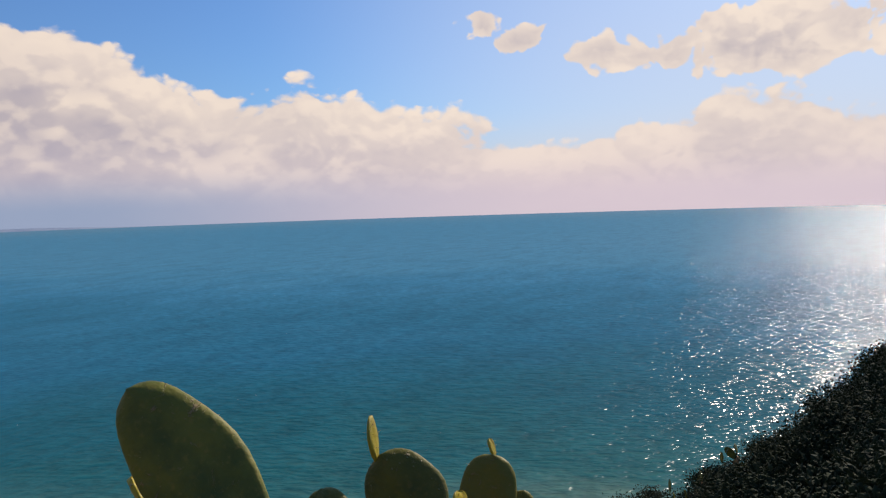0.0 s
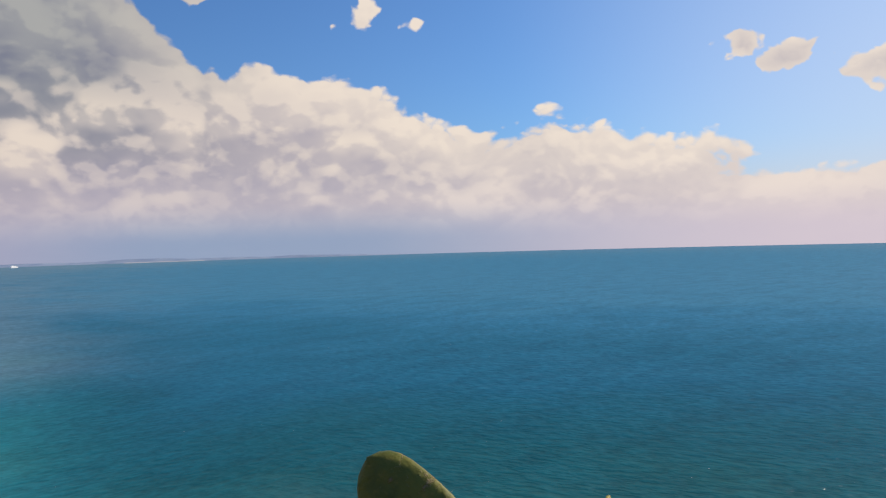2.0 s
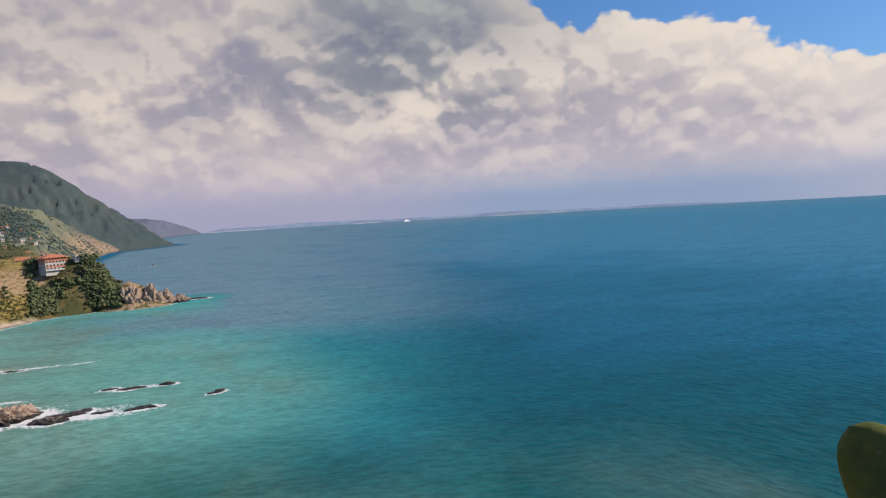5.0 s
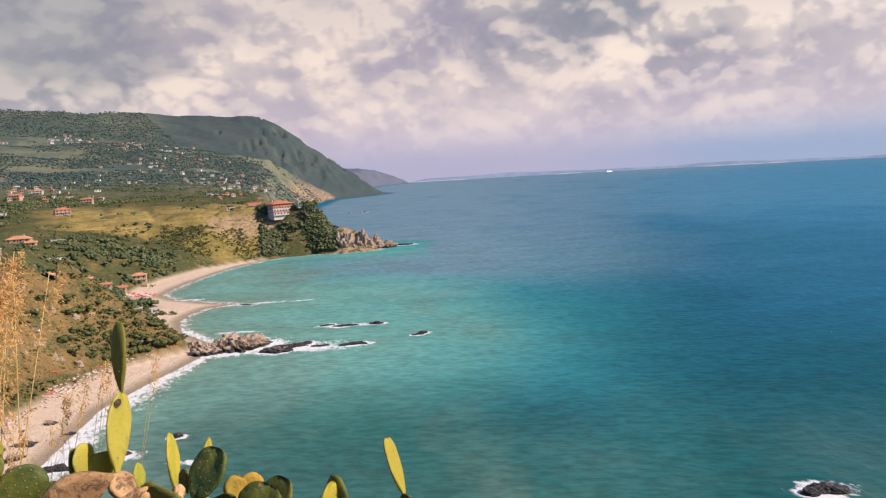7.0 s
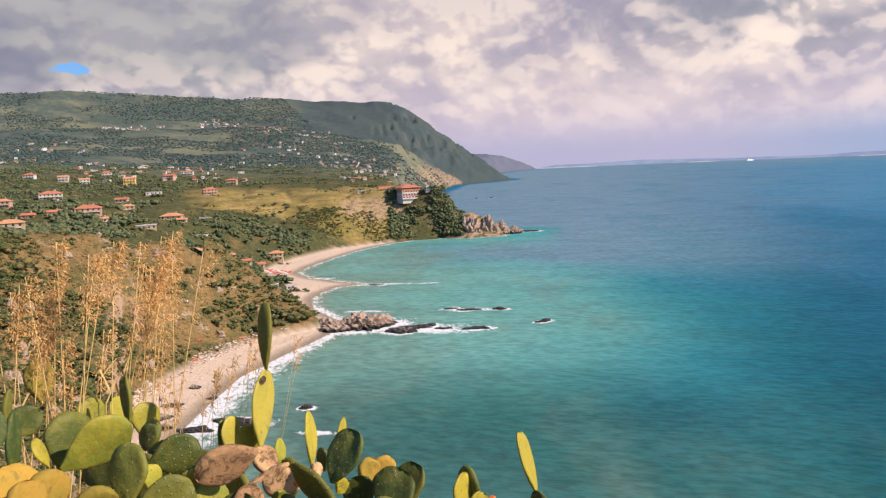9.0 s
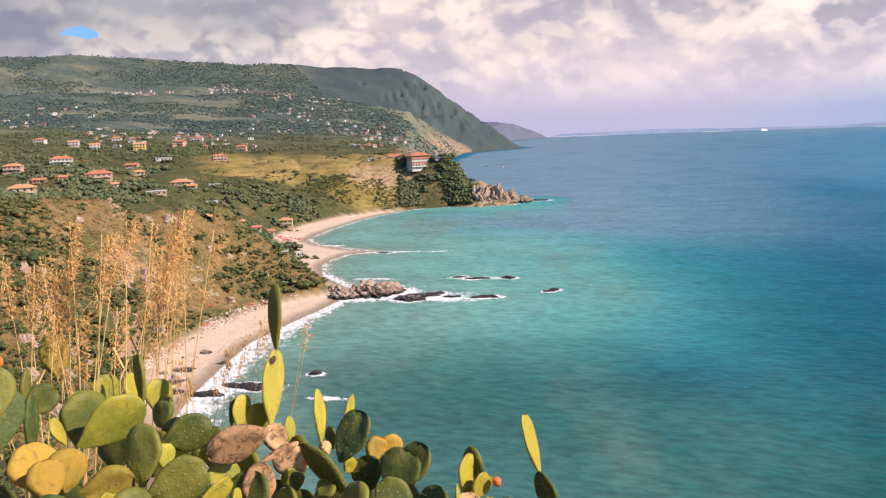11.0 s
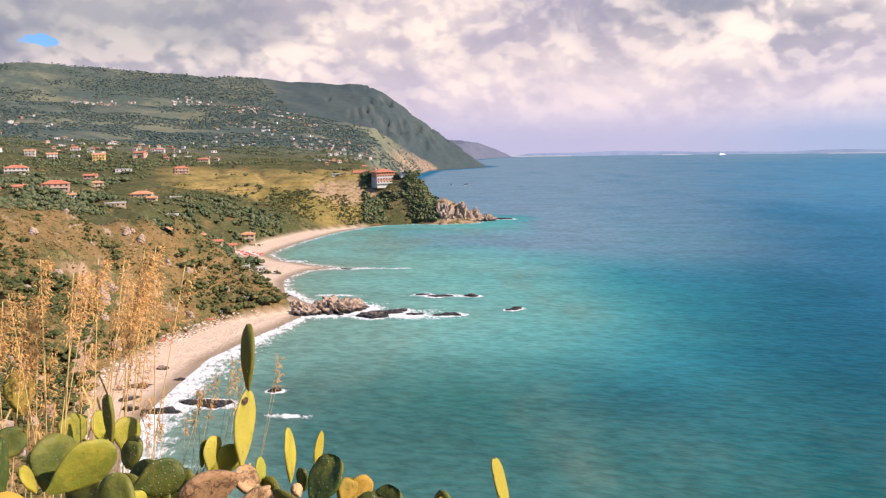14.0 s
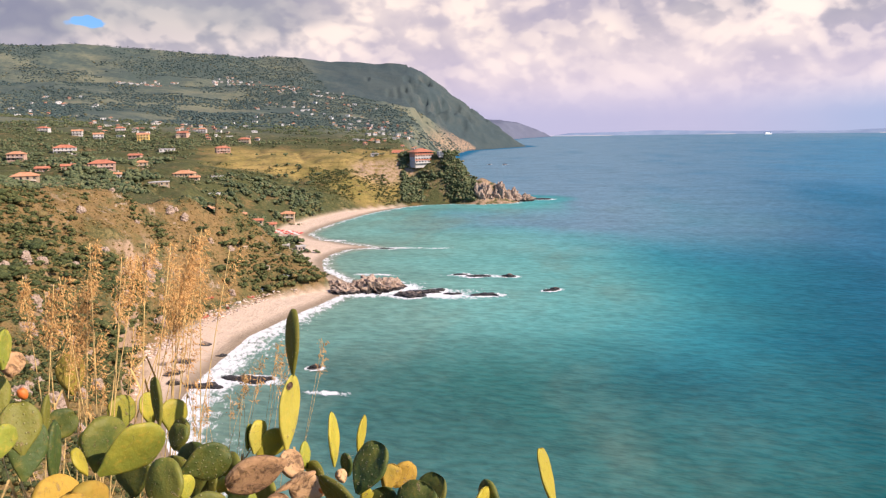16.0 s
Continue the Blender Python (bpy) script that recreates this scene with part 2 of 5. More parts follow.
    # wave shading painted into the colour: lighter on the crests, darker in the troughs
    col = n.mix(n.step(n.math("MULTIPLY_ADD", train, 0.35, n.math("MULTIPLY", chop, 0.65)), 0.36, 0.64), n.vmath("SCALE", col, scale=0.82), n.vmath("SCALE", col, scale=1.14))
    col = n.mix(white, col, (0.74, 0.72, 0.69))
    rough = n.math("MULTIPLY_ADD", white, 0.6, n.math("MULTIPLY_ADD", open_sea, 0.04, SEA_ROUGH))
    body = n.add("ShaderNodeBsdfDiffuse", {"Color": col, "Normal": bump(n, h, 0.5, 1.0)})
    gloss = n.add("ShaderNodeBsdfGlossy", {"Color": (1.0, 1.0, 1.0), "Roughness": rough, "Normal": nor})
    # a ruffled sea never mirrors like a flat one: its gloss levels off
    fac = n.math("MINIMUM", n.math("MULTIPLY", n.add("ShaderNodeFresnel", {"IOR": 1.33, "Normal": nor}).outputs[0], 0.62), n.math("MULTIPLY_ADD", open_sea, 0.025, 0.050))
    fac = n.math("MULTIPLY", fac, n.math("SUBTRACT", 1.0, white))
    mixed = n.add("ShaderNodeMixShader", {0: fac, 1: body.outputs[0], 2: gloss.outputs[0]})
    n.add("ShaderNodeOutputMaterial", {"Surface": mixed.outputs[0]})
    return m


def make_land_material():
    m, n = material("coast_ground")
    g = n.add("ShaderNodeNewGeometry")
    p, nor = g.outputs["Position"], g.outputs["Normal"]
    z = n.add("ShaderNodeSeparateXYZ", {0: p}).outputs[2]
    up = n.add("ShaderNodeSeparateXYZ", {0: nor}).outputs[2]
    sand_at = n.add("ShaderNodeAttribute", attribute_name="sand").outputs["Fac"]
    field_at = n.add("ShaderNodeAttribute", attribute_name="field").outputs["Fac"]
    wood_at = n.add("ShaderNodeAttribute", attribute_name="wood").outputs["Fac"]
    lush_at = n.add("ShaderNodeAttribute", attribute_name="lush").outputs["Fac"]
    crag_at = n.add("ShaderNodeAttribute", attribute_name="crag").outputs["Fac"]
    haze_at = n.add("ShaderNodeAttribute", attribute_name="pale").outputs["Fac"]
    a = n.noise(p, 0.035, 5.0, 0.6)
    b = n.noise(p, 0.22, 5.0, 0.62)
    c = n.noise(p, 1.1, 4.0, 0.6)
    e = n.noise(p, 0.07, 5.0, 0.65, distortion=0.5)
    dry = n.mix(b, (0.135, 0.082, 0.030), (0.300, 0.190, 0.078))
    dry = n.mix(n.step(e, 0.50, 0.66), dry, n.mix(c, (0.070, 0.072, 0.024), (0.165, 0.125, 0.045)))
    dry = n.mix(n.math("MULTIPLY", n.step(n.noise(p, 0.11, 6.0, 0.7, distortion=0.8), 0.57, 0.66), n.step(c, 0.35, 0.55)), dry, (0.40, 0.30, 0.215))
    dry = n.mix(n.step(c, 0.56, 0.70), dry, n.vmath("SCALE", dry, scale=0.5))
    speck = n.noise(p, 0.45, 6.0, 0.78, distortion=0.6)
    dry = n.mix(n.step(speck, 0.50, 0.62, 0.0, 0.8), dry, n.mix(c, (0.045, 0.050, 0.018), (0.115, 0.090, 0.034)))
    dry = n.mix(n.step(speck, 0.40, 0.30, 0.0, 0.7), dry, (0.40, 0.265, 0.115))
    green = n.mix(c, (0.046, 0.056, 0.020), (0.115, 0.112, 0.042))
    green = n.mix(n.step(speck, 0.46, 0.62, 0.0, 0.75), green, n.vmath("SCALE", green, scale=0.5))
    green = n.mix(n.math("MULTIPLY", n.step(e, 0.52, 0.64), n.step(speck, 0.56, 0.40)), green, n.mix(b, (0.160, 0.125, 0.045), (0.260, 0.190, 0.080)))
    col = n.mix(n.step(n.math("ADD", n.math("MULTIPLY_ADD", lush_at, 0.12, n.math("MULTIPLY", a, 0.65)), n.math("MULTIPLY", b, 0.35)), 0.47, 0.60), dry, green)
    field = n.mix(n.step(n.noise(p, 0.02, 4.0, 0.6), 0.35, 0.65), (0.205, 0.160, 0.044), (0.360, 0.250, 0.080))
    terrace = n.math("FRACT", n.math("ADD", n.math("MULTIPLY", z, 0.24), n.math("MULTIPLY", a, 1.2)))
    field = n.mix(n.math("MULTIPLY", n.step(terrace, 0.66, 0.90, 0.0, 0.55), n.step(b, 0.70, 0.40)), field, (0.085, 0.085, 0.024))
    col = n.mix(n.math("MULTIPLY", field_at, n.step(b, 0.30, 0.5)), col, field)
    tract = n.noise(n.vmath("MULTIPLY", p, (0.6, 1.0, 1.0)), 0.006, 6.0, 0.66)
    mottle = n.noise(p, 0.05, 5.0, 0.7)
    # far hill ground, its colour shifted to blue in place of haze
    wood = n.mix(mottle, (0.046, 0.068, 0.062), (0.105, 0.126, 0.094))
    wood = n.mix(n.step(n.math("MULTIPLY_ADD", mottle, 0.35, tract), 0.60, 0.82), wood, n.mix(b, (0.120, 0.135, 0.088), (0.215, 0.200, 0.125)))
    # cloud shadow over the cape, painted as a darker ground colour
    cape_shade_at = n.add("ShaderNodeAttribute", attribute_name="cape").outputs["Fac"]
    wood = n.mix(n.math("MULTIPLY", cape_shade_at, 0.85), wood, n.mix(mottle, (0.034, 0.054, 0.060), (0.062, 0.082, 0.080)))
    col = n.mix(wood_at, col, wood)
    rock = n.mix(b, (0.24, 0.150, 0.090), (0.46, 0.32, 0.20))
    rock = n.mix(n.step(c, 0.56, 0.68), rock, (0.10, 0.075, 0.05))
    col = n.mix(n.math("MULTIPLY", n.math("MULTIPLY", n.math("SUBTRACT", 1.0, n.math("MULTIPLY", wood_at, 0.85)), n.math("MULTIPLY_ADD", lush_at, -0.6, 1.0, clamp=True)), n.step(n.math("ADD", up, n.math("MULTIPLY", n.math("SUBTRACT", b, 0.5), 0.35)), 0.66, 0.50)), col, rock)
    col = n.mix(n.math("MULTIPLY", crag_at, n.step(b, 0.40, 0.54)), col, rock)
    sand = n.mix(b, (0.55, 0.40, 0.28), (0.68, 0.52, 0.38))
    sand = n.mix(n.step(c, 0.58, 0.72), sand, (0.38, 0.27, 0.18))
    sand = n.mix(n.step(z, 0.7, 0.1), sand, (0.30, 0.225, 0.15))
    col = n.mix(sand_at, col, sand)
    # distance haze, painted over the farthest land as a pale tint
    col = n.mix(haze_at, col, (0.125, 0.135, 0.175))
    h = n.math("ADD", n.math("MULTIPLY", b, 2.2), n.math("MULTIPLY", c, 0.6))
    finish(n, col, 0.92, bump(n, h, 0.55, 1.0), 0.12)
    return m


SEA = make_sea_material()
LAND = make_land_material()

# ---- the coast and the sea ----
# the shore line, walked with the land on the left hand, from the far point to the cliff under the viewpoint and round behind it
FAR_SHORE = [(-900, 4880), (-190, 4690), (-330, 4250), (-450, 3600), (-330, 3050), (-207, 2701), (-283, 2501), (-363, 2333), (-345, 1900),
             (-300, 1500), (-245, 1120), (-165, 890), (-140, 846), (-116, 820), (-88, 810), (-52, 806), (-72, 760), (-103, 746), (-133, 751), (-161, 742)]
BAY_SHORE = [(-178, 716), (-193, 683), (-202, 639), (-209, 597), (-210, 560), (-207, 529), (-184, 500), (-162, 486), (-139, 475), (-155, 463),
             (-159, 441), (-158, 422), (-154, 412), (-144, 392), (-127, 371), (-116, 356), (-113, 343), (-118, 324), (-122, 305), (-125, 285),
             (-127, 263), (-127, 248), (-125, 228), (-121, 202)]
NEAR_SHORE = [(-114, 178), (-96, 150), (-60, 112), (-10, 98), (50, 88), (96, 50), (118, 0), (128, -120), (160, -600), (200, -2400), (-4800, -2400),
              (-4800, 4880)]
SHORE = np.array(FAR_SHORE + BAY_SHORE + NEAR_SHORE, float)


def shore_distance(x, y):
    """Metres to the shore line, positive on land."""
    inside = np.zeros(x.shape, bool)
    best = np.full(x.shape, 1e9)
    for (ax, ay), (bx, by) in zip(SHORE, np.roll(SHORE, -1, 0)):
        dx, dy = bx - ax, by - ay
        t = np.clip(((x - ax) * dx + (y - ay) * dy) / (dx * dx + dy * dy), 0, 1)
        best = np.minimum(best, np.hypot(x - ax - t * dx, y - ay - t * dy))
        cross = (ay > y) != (by > y)
        inside ^= cross & (x < ax + (y - ay) * dx / (dy if dy else 1e-9))
    return np.where(inside, best, -best)


def lattice(ix, iy, seed):
    v = np.sin(ix * 127.1 + iy * 311.7 + seed * 74.7) * 43758.5453
    return v - np.floor(v)


def wobble(x, y, size, octaves=4, seed=0, gain=0.5):
    """Soft random relief between -1 and 1, its largest lumps about size metres wide."""
    total, amp, norm = np.zeros(np.shape(x)), 1.0, 0.0
    for o in range(octaves):
        u, v = x / size * 2 ** o + 17.3 * o, y / size * 2 ** o - 9.1 * o
        iu, iv = np.floor(u), np.floor(v)
        fu, fv = u - iu, v - iv
        fu, fv = fu * fu * (3 - 2 * fu), fv * fv * (3 - 2 * fv)
        a = lattice(iu, iv, seed + o) * (1 - fu) + lattice(iu + 1, iv, seed + o) * fu
        b = lattice(iu, iv + 1, seed + o) * (1 - fu) + lattice(iu + 1, iv + 1, seed + o) * fu
        total += amp * (2 * (a * (1 - fv) + b * fv) - 1)
        norm += amp
        amp *= gain
    return total / norm


def soft(lo, hi, v):
    t = np.clip((v - lo) / (hi - lo), 0, 1)
    return t * t * (3 - 2 * t)


# height of the hinterland by azimuth (degrees to the left) on circles round the viewpoint
RINGS = [
    (420, (17, 22, 26, 30, 35, 41, 60), (4, 5, 9, 22, 38, 50, 66)),
    (560, (19, 22, 25, 29, 34, 40, 60), (4, 5, 12, 34, 46, 53, 66)),
    (690, (14, 19, 22, 26, 30, 40, 60), (12, 10, 18, 38, 48, 58, 70)),
    (800, (8, 13, 20, 26, 32, 40, 60), (49, 50, 46, 50, 54, 63, 72)),
    (1000, (8, 13, 20, 26, 32, 40, 60), (44, 52, 56, 60, 66, 72, 86)),
    (1500, (8, 11, 14, 20, 28, 35, 60), (20, 34, 62, 84, 96, 106, 128)),
    (2150, (8.6, 9.5, 10.8, 12.9, 14.6, 18, 22, 60), (8, 38, 72, 128, 146, 164, 186, 214)),
    (2330, (8.0, 9.5, 10.8, 12.9, 14.6, 18, 22, 60), (12, 44, 76, 124, 140, 162, 190, 236)),
    (2750, (4.2, 5.6, 7.3, 9.4, 11.1, 12.6, 13.4, 17.8, 28, 36, 60), (2, 42, 96, 174, 236, 288, 302, 312, 338, 362, 340)),
    (3500, (4.2, 8, 14, 60), (10, 60, 180, 300)),
    (4600, (2.2, 3.4, 5.1, 6.4, 8, 14, 60), (6, 34, 92, 108, 112, 140, 220)),
    (4900, (2.2, 60), (20, 120)),
]
CREST_AZ = (14, 17.5, 19.2, 21.1, 22.8, 24.8, 26, 27.5, 34, 41, 60)


def land_height(x, y):
    r, az = np.hypot(x, y), np.degrees(np.arctan2(-x, y))
    z = np.zeros(r.shape)
    # hinterland, ring by ring
    rr = [k[0] for k in RINGS]
    hs = np.array([np.interp(az, k[1], k[2]) for k in RINGS])
    i = np.clip(np.searchsorted(rr, r) - 1, 0, len(rr) - 2)
    lo, hi = np.take(rr, i), np.take(rr, i + 1)
    t = np.clip((r - lo) / (hi - lo), 0, 1)
    z = np.take_along_axis(hs, i[None], 0)[0] * (1 - t) + np.take_along_axis(hs, i[None] + 1, 0)[0] * t
    z = np.where(az < -5, 60.0, z)
    # the scrub-covered spur over the near beach
    cr = np.interp(az, CREST_AZ, (360, 364, 372, 384, 394, 404, 403, 400, 370, 340, 300))
    cz = np.interp(az, CREST_AZ, (0, 0, 3, 9.5, 21, 33, 39, 46, 52, 61, 80))
    br = np.interp(az, (19, 25, 28, 30, 31, 32.5, 34, 36, 42, 60), (352, 348, 324, 300, 282, 254, 226, 188, 130, 70))
    bz = np.interp(az, (19, 28, 31, 34, 42, 60), (2, 3, 3, 5, 22, 45))
    u = np.clip((r - br) / (cr - br), 0, 1)
    face = bz + (cz - bz) * (0.82 * u + 0.18 * u ** 3)
    spur = np.where(r < br, np.maximum(bz, 3.4), np.where(r < cr, face, cz - (r - cr) * 0.22))
    spur = np.where((az > 13) & (az < 120), spur, 0)
    z = np.where(r < cr, spur, np.maximum(spur, np.minimum(z, cz + (r - cr) * 0.32)))
    # the cliff under the viewpoint
    slope = np.interp(az, (-180, -115, -98, -93, -87, -80, -72, -60, 45, 62, 90, 180), (0.02, 0.04, 0.08, 0.13, 0.25, 0.36, 0.62, 0.72, 0.72, 0.6, 0.1, 0.02))
    brow = EYE - 1.75 - np.maximum(r - 1.2, 0) * slope - np.maximum(r - 22, 0) * 0.6 * soft(-112, -100, az) * soft(-60, -70, az)
    z = np.where(az < -5, brow, np.maximum(z, brow))
    z = np.where(np.abs(az) > 100, np.maximum(z, brow), z)
    # relief
    far = soft(250, 1500, r)
    amp = 0.5 + 5.0 * soft(60, 400, r) + 12 * soft(1000, 2400, r)
    z += wobble(x, y, 90, 5, 1) * amp * 0.6 * soft(30, 120, r) + wobble(x, y, 420, 4, 5) * 22 * far * soft(900, 1900, r) * soft(2750, 2300, r)
    z += wobble(x, y, 34, 4, 51) * 4.5 * soft(735, 765, r) * soft(840, 800, r) * soft(11.5, 13, az) * soft(26, 20, az)
    gully = np.abs(wobble(x + 0.5 * y, y - 0.4 * x, 60, 4, 9))
    z -= (1 - gully) ** 3 * 7.0 * soft(120, 220, r) * soft(2000, 500, r) * (1 - 0.85 * soft(33, 29, az) * (r < 425))
    z += wobble(x, y, 13, 4, 31) * 1.5 * soft(110, 160, r) * soft(900, 500, r)
    z += np.abs(wobble(x, y, 22, 4, 37)) * 4.0 * soft(120, 170, r) * soft(410, 385, r) * soft(24, 30, az)
    z += wobble(x, y, 1.6, 3, 3) * 0.10 * soft(2.5, 5, r)
    # shore: beaches and cliffs
    d = shore_distance(x, y) + wobble(x, y, 26, 4, 12) * 2.2 * soft(40, 120, r)
    width = np.interp(r, (0, 165, 185, 300, 345, 365, 385, 430, 450, 700, 735, 760, 5000), (0, 4, 16, 27, 25, 12, 8, 22, 30, 26, 10, 2, 2))
    width = np.where(az < 12, 1.5, width) * (0.15 + 0.85 * soft(35.6, 33.8, az))
    steep = np.interp(r, (0, 200, 330, 600, 740, 820, 2000, 5000), (1.2, 0.9, 0.8, 0.55, 1.1, 1.5, 0.9, 0.6))
    steep *= 1 + 0.45 * wobble(x, y, 40, 4, 21)
    steep *= np.where((r > 730) & (r < 900), 1 - 0.42 * soft(9.6, 8.6, az), 1.0)
    # the wooded headland falls steeply, the grassy slope beside it gently
    grass = np.interp(az, (9.8, 11.4, 13.0, 16.0, 20.0), (1.5, 1.25, 0.92, 0.62, 0.55)) * (1 + 0.16 * wobble(x, y, 46, 3, 23))
    steep = np.where((az > 9.8) & (az < 24) & (r > 690) & (r < 900), grass, steep)
    steep = np.where((r > 345) & (r < 420) & (az < 28), 1.15, steep)
    cap = np.where(d < width, d * 0.075, width * 0.075 + (d - width) * steep)
    cap = np.where(d < 0, d * 0.12, cap)
    z = np.minimum(z, np.maximum(cap, -9.0))
    return np.where((d > 0) & (d < width), np.maximum(z, cap * 0.93), z), d, width


def sheet(name, azs, rs, heights=None):
    """A sheet of quads over the given azimuths and distances."""
    a, r = np.meshgrid(np.radians(azs), rs, indexing="ij")
    x, y = -np.sin(a) * r, np.cos(a) * r
    z, extra = heights(x, y)
    na, nr = a.shape
    co = np.stack([x, y, z], -1).reshape(-1, 3)
    k = np.arange(na * nr).reshape(na, nr)
    quads = np.stack([k[:-1, :-1], k[:-1, 1:], k[1:, 1:], k[1:, :-1]], -1).reshape(-1, 4)[:, ::-1]
    me = bpy.data.meshes.new(name)
    me.vertices.add(len(co))
    me.vertices.foreach_set("co", co.astype(np.float32).ravel())
    me.loops.add(quads.size)
    me.loops.foreach_set("vertex_index", quads.astype(np.int32).ravel())
    me.polygons.add(len(quads))
    me.polygons.foreach_set("loop_start", np.arange(0, quads.size, 4, dtype=np.int32))
    me.polygons.foreach_set("use_smooth", np.ones(len(quads), bool))
    me.update(calc_edges=True)
    for key, v in extra.items():
        me.attributes.new(key, "FLOAT", "POINT").data.foreach_set("value", v.astype(np.float32).ravel())
    return new(name, me)


def ground_heights(x, y):
    z, d, width = land_height(x, y)
    r, az = np.hypot(x, y), np.degrees(np.arctan2(-x, y))
    sand = soft(width + 3, width - 3, d) * soft(4.5, 2.6, z) * soft(5.0, 9.0, width) * (az > 11) * (r > 165) * soft(36.0, 32.4, az + 1.5 * wobble(x, y, 12, 3, 71))
    field = soft(12, 14, az) * soft(30, 26, az) * soft(712 + 40 * soft(17, 24, az), 735 + 40 * soft(17, 24, az), r) * soft(1000, 900, r) * soft(8, 18, d)
    wood = np.maximum(soft(1050, 1500, r), 0.0)
    crag = np.maximum(soft(60, 20, d) * soft(9.8, 8.6, az) * (r > 740) * (r < 900), soft(110, 30, d) * (r > 1900) * (r < 2420) * soft(95, 40, z) * (z > 1))
    crag = np.maximum(crag, soft(12.6, 13.2, az) * soft(18.5, 17, az) * soft(760, 772, r) * soft(850, 835, r) * soft(20, 27, z + wobble(x, y, 24, 3, 44) * 12) * soft(46, 41, z))
    lush = soft(405, 440, r) * (1 - field) + 2.5 * (r < 60) * soft(-60, -75, az)
    # pale is painted haze by distance, cape is cloud shade painted on the headland
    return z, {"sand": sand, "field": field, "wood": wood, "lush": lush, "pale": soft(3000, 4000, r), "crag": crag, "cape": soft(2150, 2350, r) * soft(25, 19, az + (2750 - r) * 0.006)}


def steps(*spans):
    out = []
    for a, b, s in spans:
        out += list(np.arange(a, b - 1e-6, s))
    return np.array(out + [spans[-1][1]])


LAND_AZ = steps((-180, -110, 5), (-110, -60, 2), (-60, 1.5, 3), (1.5, 44, 0.14), (44, 60, 1), (60, 180, 5))
LAND_R = np.concatenate([[0.05], np.geomspace(0.8, 90, 50), np.geomspace(92, 1000, 250), np.geomspace(1008, 4880, 170)])
ground = sheet("ground", LAND_AZ, LAND_R, ground_heights)
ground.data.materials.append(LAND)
tagged(ground, "hilly green and dry-brown coast with sandy beaches and cliffs", "ground", kind="structure")

# rocks in the water and on the shore: place, length, width, height, turn
ROCKS = [(-106, 349, 36, 20, 9.4, 20), (-82, 338, 15, 9, 2.6, 10), (-76, 346, 20, 7, 2.2, 25), (-62, 343, 8, 4, 1.3, 5), (-46, 343, 13, 5, 1.6, 10),
         (-39, 388, 8, 4, 1.8, 0), (-56, 387, 12, 5, 1.2, 20), (-66, 390, 8, 4, 0.9, 20), (-15, 357, 8, 4, 1.9, 30), (-118, 206, 13, 5, 1.3, 10),
         (-107, 214, 16, 6, 1.5, 0), (-89, 228, 5, 3, 1.4, 0), (85, 166, 10, 6, 1.8, 0), (-46, 800, 22, 8, 2.4, 0), (-141, 375, 10, 5, 1.5, 0),
         (-130, 470, 12, 3, 0.7, 0), (-159, 1502, 30, 6, 1.8, 90), (-190, 1500, 16, 5, 1.4, 90)]


def sea_heights(x, y):
    d = shore_distance(x, y) + wobble(x, y, 26, 4, 12) * 2.2
    r, az = np.hypot(x, y), np.degrees(np.arctan2(-x, y))
    # the bottom falls away faster under the cliffs than off the beaches
    shore = np.clip(-d, 0, None) * (1 + 0.5 * soft(4, -12, az)) + np.maximum(r - 620, 0) * 0.9
    surf = np.exp(-((-d - 2.0) / (5.5 + 7.5 * soft(345, 290, r))) ** 2) * 0.9
    surf *= np.where((r > 180) & (r < 420), 1.0, np.where(r < 900, 0.7, 0.4)) * (az > -8)
    for cx, cy, w, h, z, turn in ROCKS:
        a = radians(turn)
        u, v = (x - cx) * math.cos(a) + (y - cy) * math.sin(a), -(x - cx) * math.sin(a) + (y - cy) * math.cos(a)
        k = np.hypot(u / (w * 0.75), v / (h * 0.9))
        surf = np.maximum(surf, 1.15 * np.exp(-(np.maximum(k - 0.55, 0) / 0.55) ** 2))
    # long breakers off the spit and over the reef
    for cx, cy, w, h in ((-118, 474, 26, 3.0), (-180, 503, 22, 3.0), (-68, 342, 27, 12), (-95, 475, 14, 1.8), (-58, 388, 22, 4), (-78, 206, 8, 2.2), (-112, 385, 14, 3)):
        surf = np.maximum(surf, 1.05 * np.exp(-((x - cx) / w) ** 2 - ((y - cy) / h) ** 2))
    # pale slicks off the bay; the last term paints haze towards the horizon
    slick_haze = soft(380, 600, r) * soft(-30, 2, az) * soft(20, 220 - 165 * soft(520, 800, r), -d) + 0.5 * soft(2400, 4800, r) * soft(-4, -20, az)
    return np.zeros(x.shape), {"shore": shore, "surf": surf, "slick_haze": slick_haze, "swing": soft(-16, -48, az), "deep": np.maximum(soft(0, -23, az), 0.85 * soft(310, 222, r) * soft(5, 45, -d))}


SEA_AZ = steps((-180, -110, 5), (-110, -10, 0.6), (-10, 2, 0.25), (2, 34, 0.12), (34, 60, 1), (60, 180, 5))
SEA_R = np.concatenate([[20], np.geomspace(70, 200, 40), np.geomspace(202, 900, 230), np.geomspace(910, 4880, 110)])
sea = sheet("water", SEA_AZ, SEA_R, sea_heights)
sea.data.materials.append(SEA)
tagged(sea, "wind-ruffled sea, turquoise inshore and deep blue farther out", "sea", kind="structure")

# ---- rocks, woods and buildings along the coast ----


def part(name, bm, mat, parent, label=""):
    """Links a bmesh as one mesh object under a thing or a part."""
    me = bpy.data.meshes.new(name)
    bm.to_mesh(me)
    bm.free()
    ob = new(name, me)
    if mat:
        me.materials.append(mat)
    ob.parent = parent
    return tagged(ob, label)


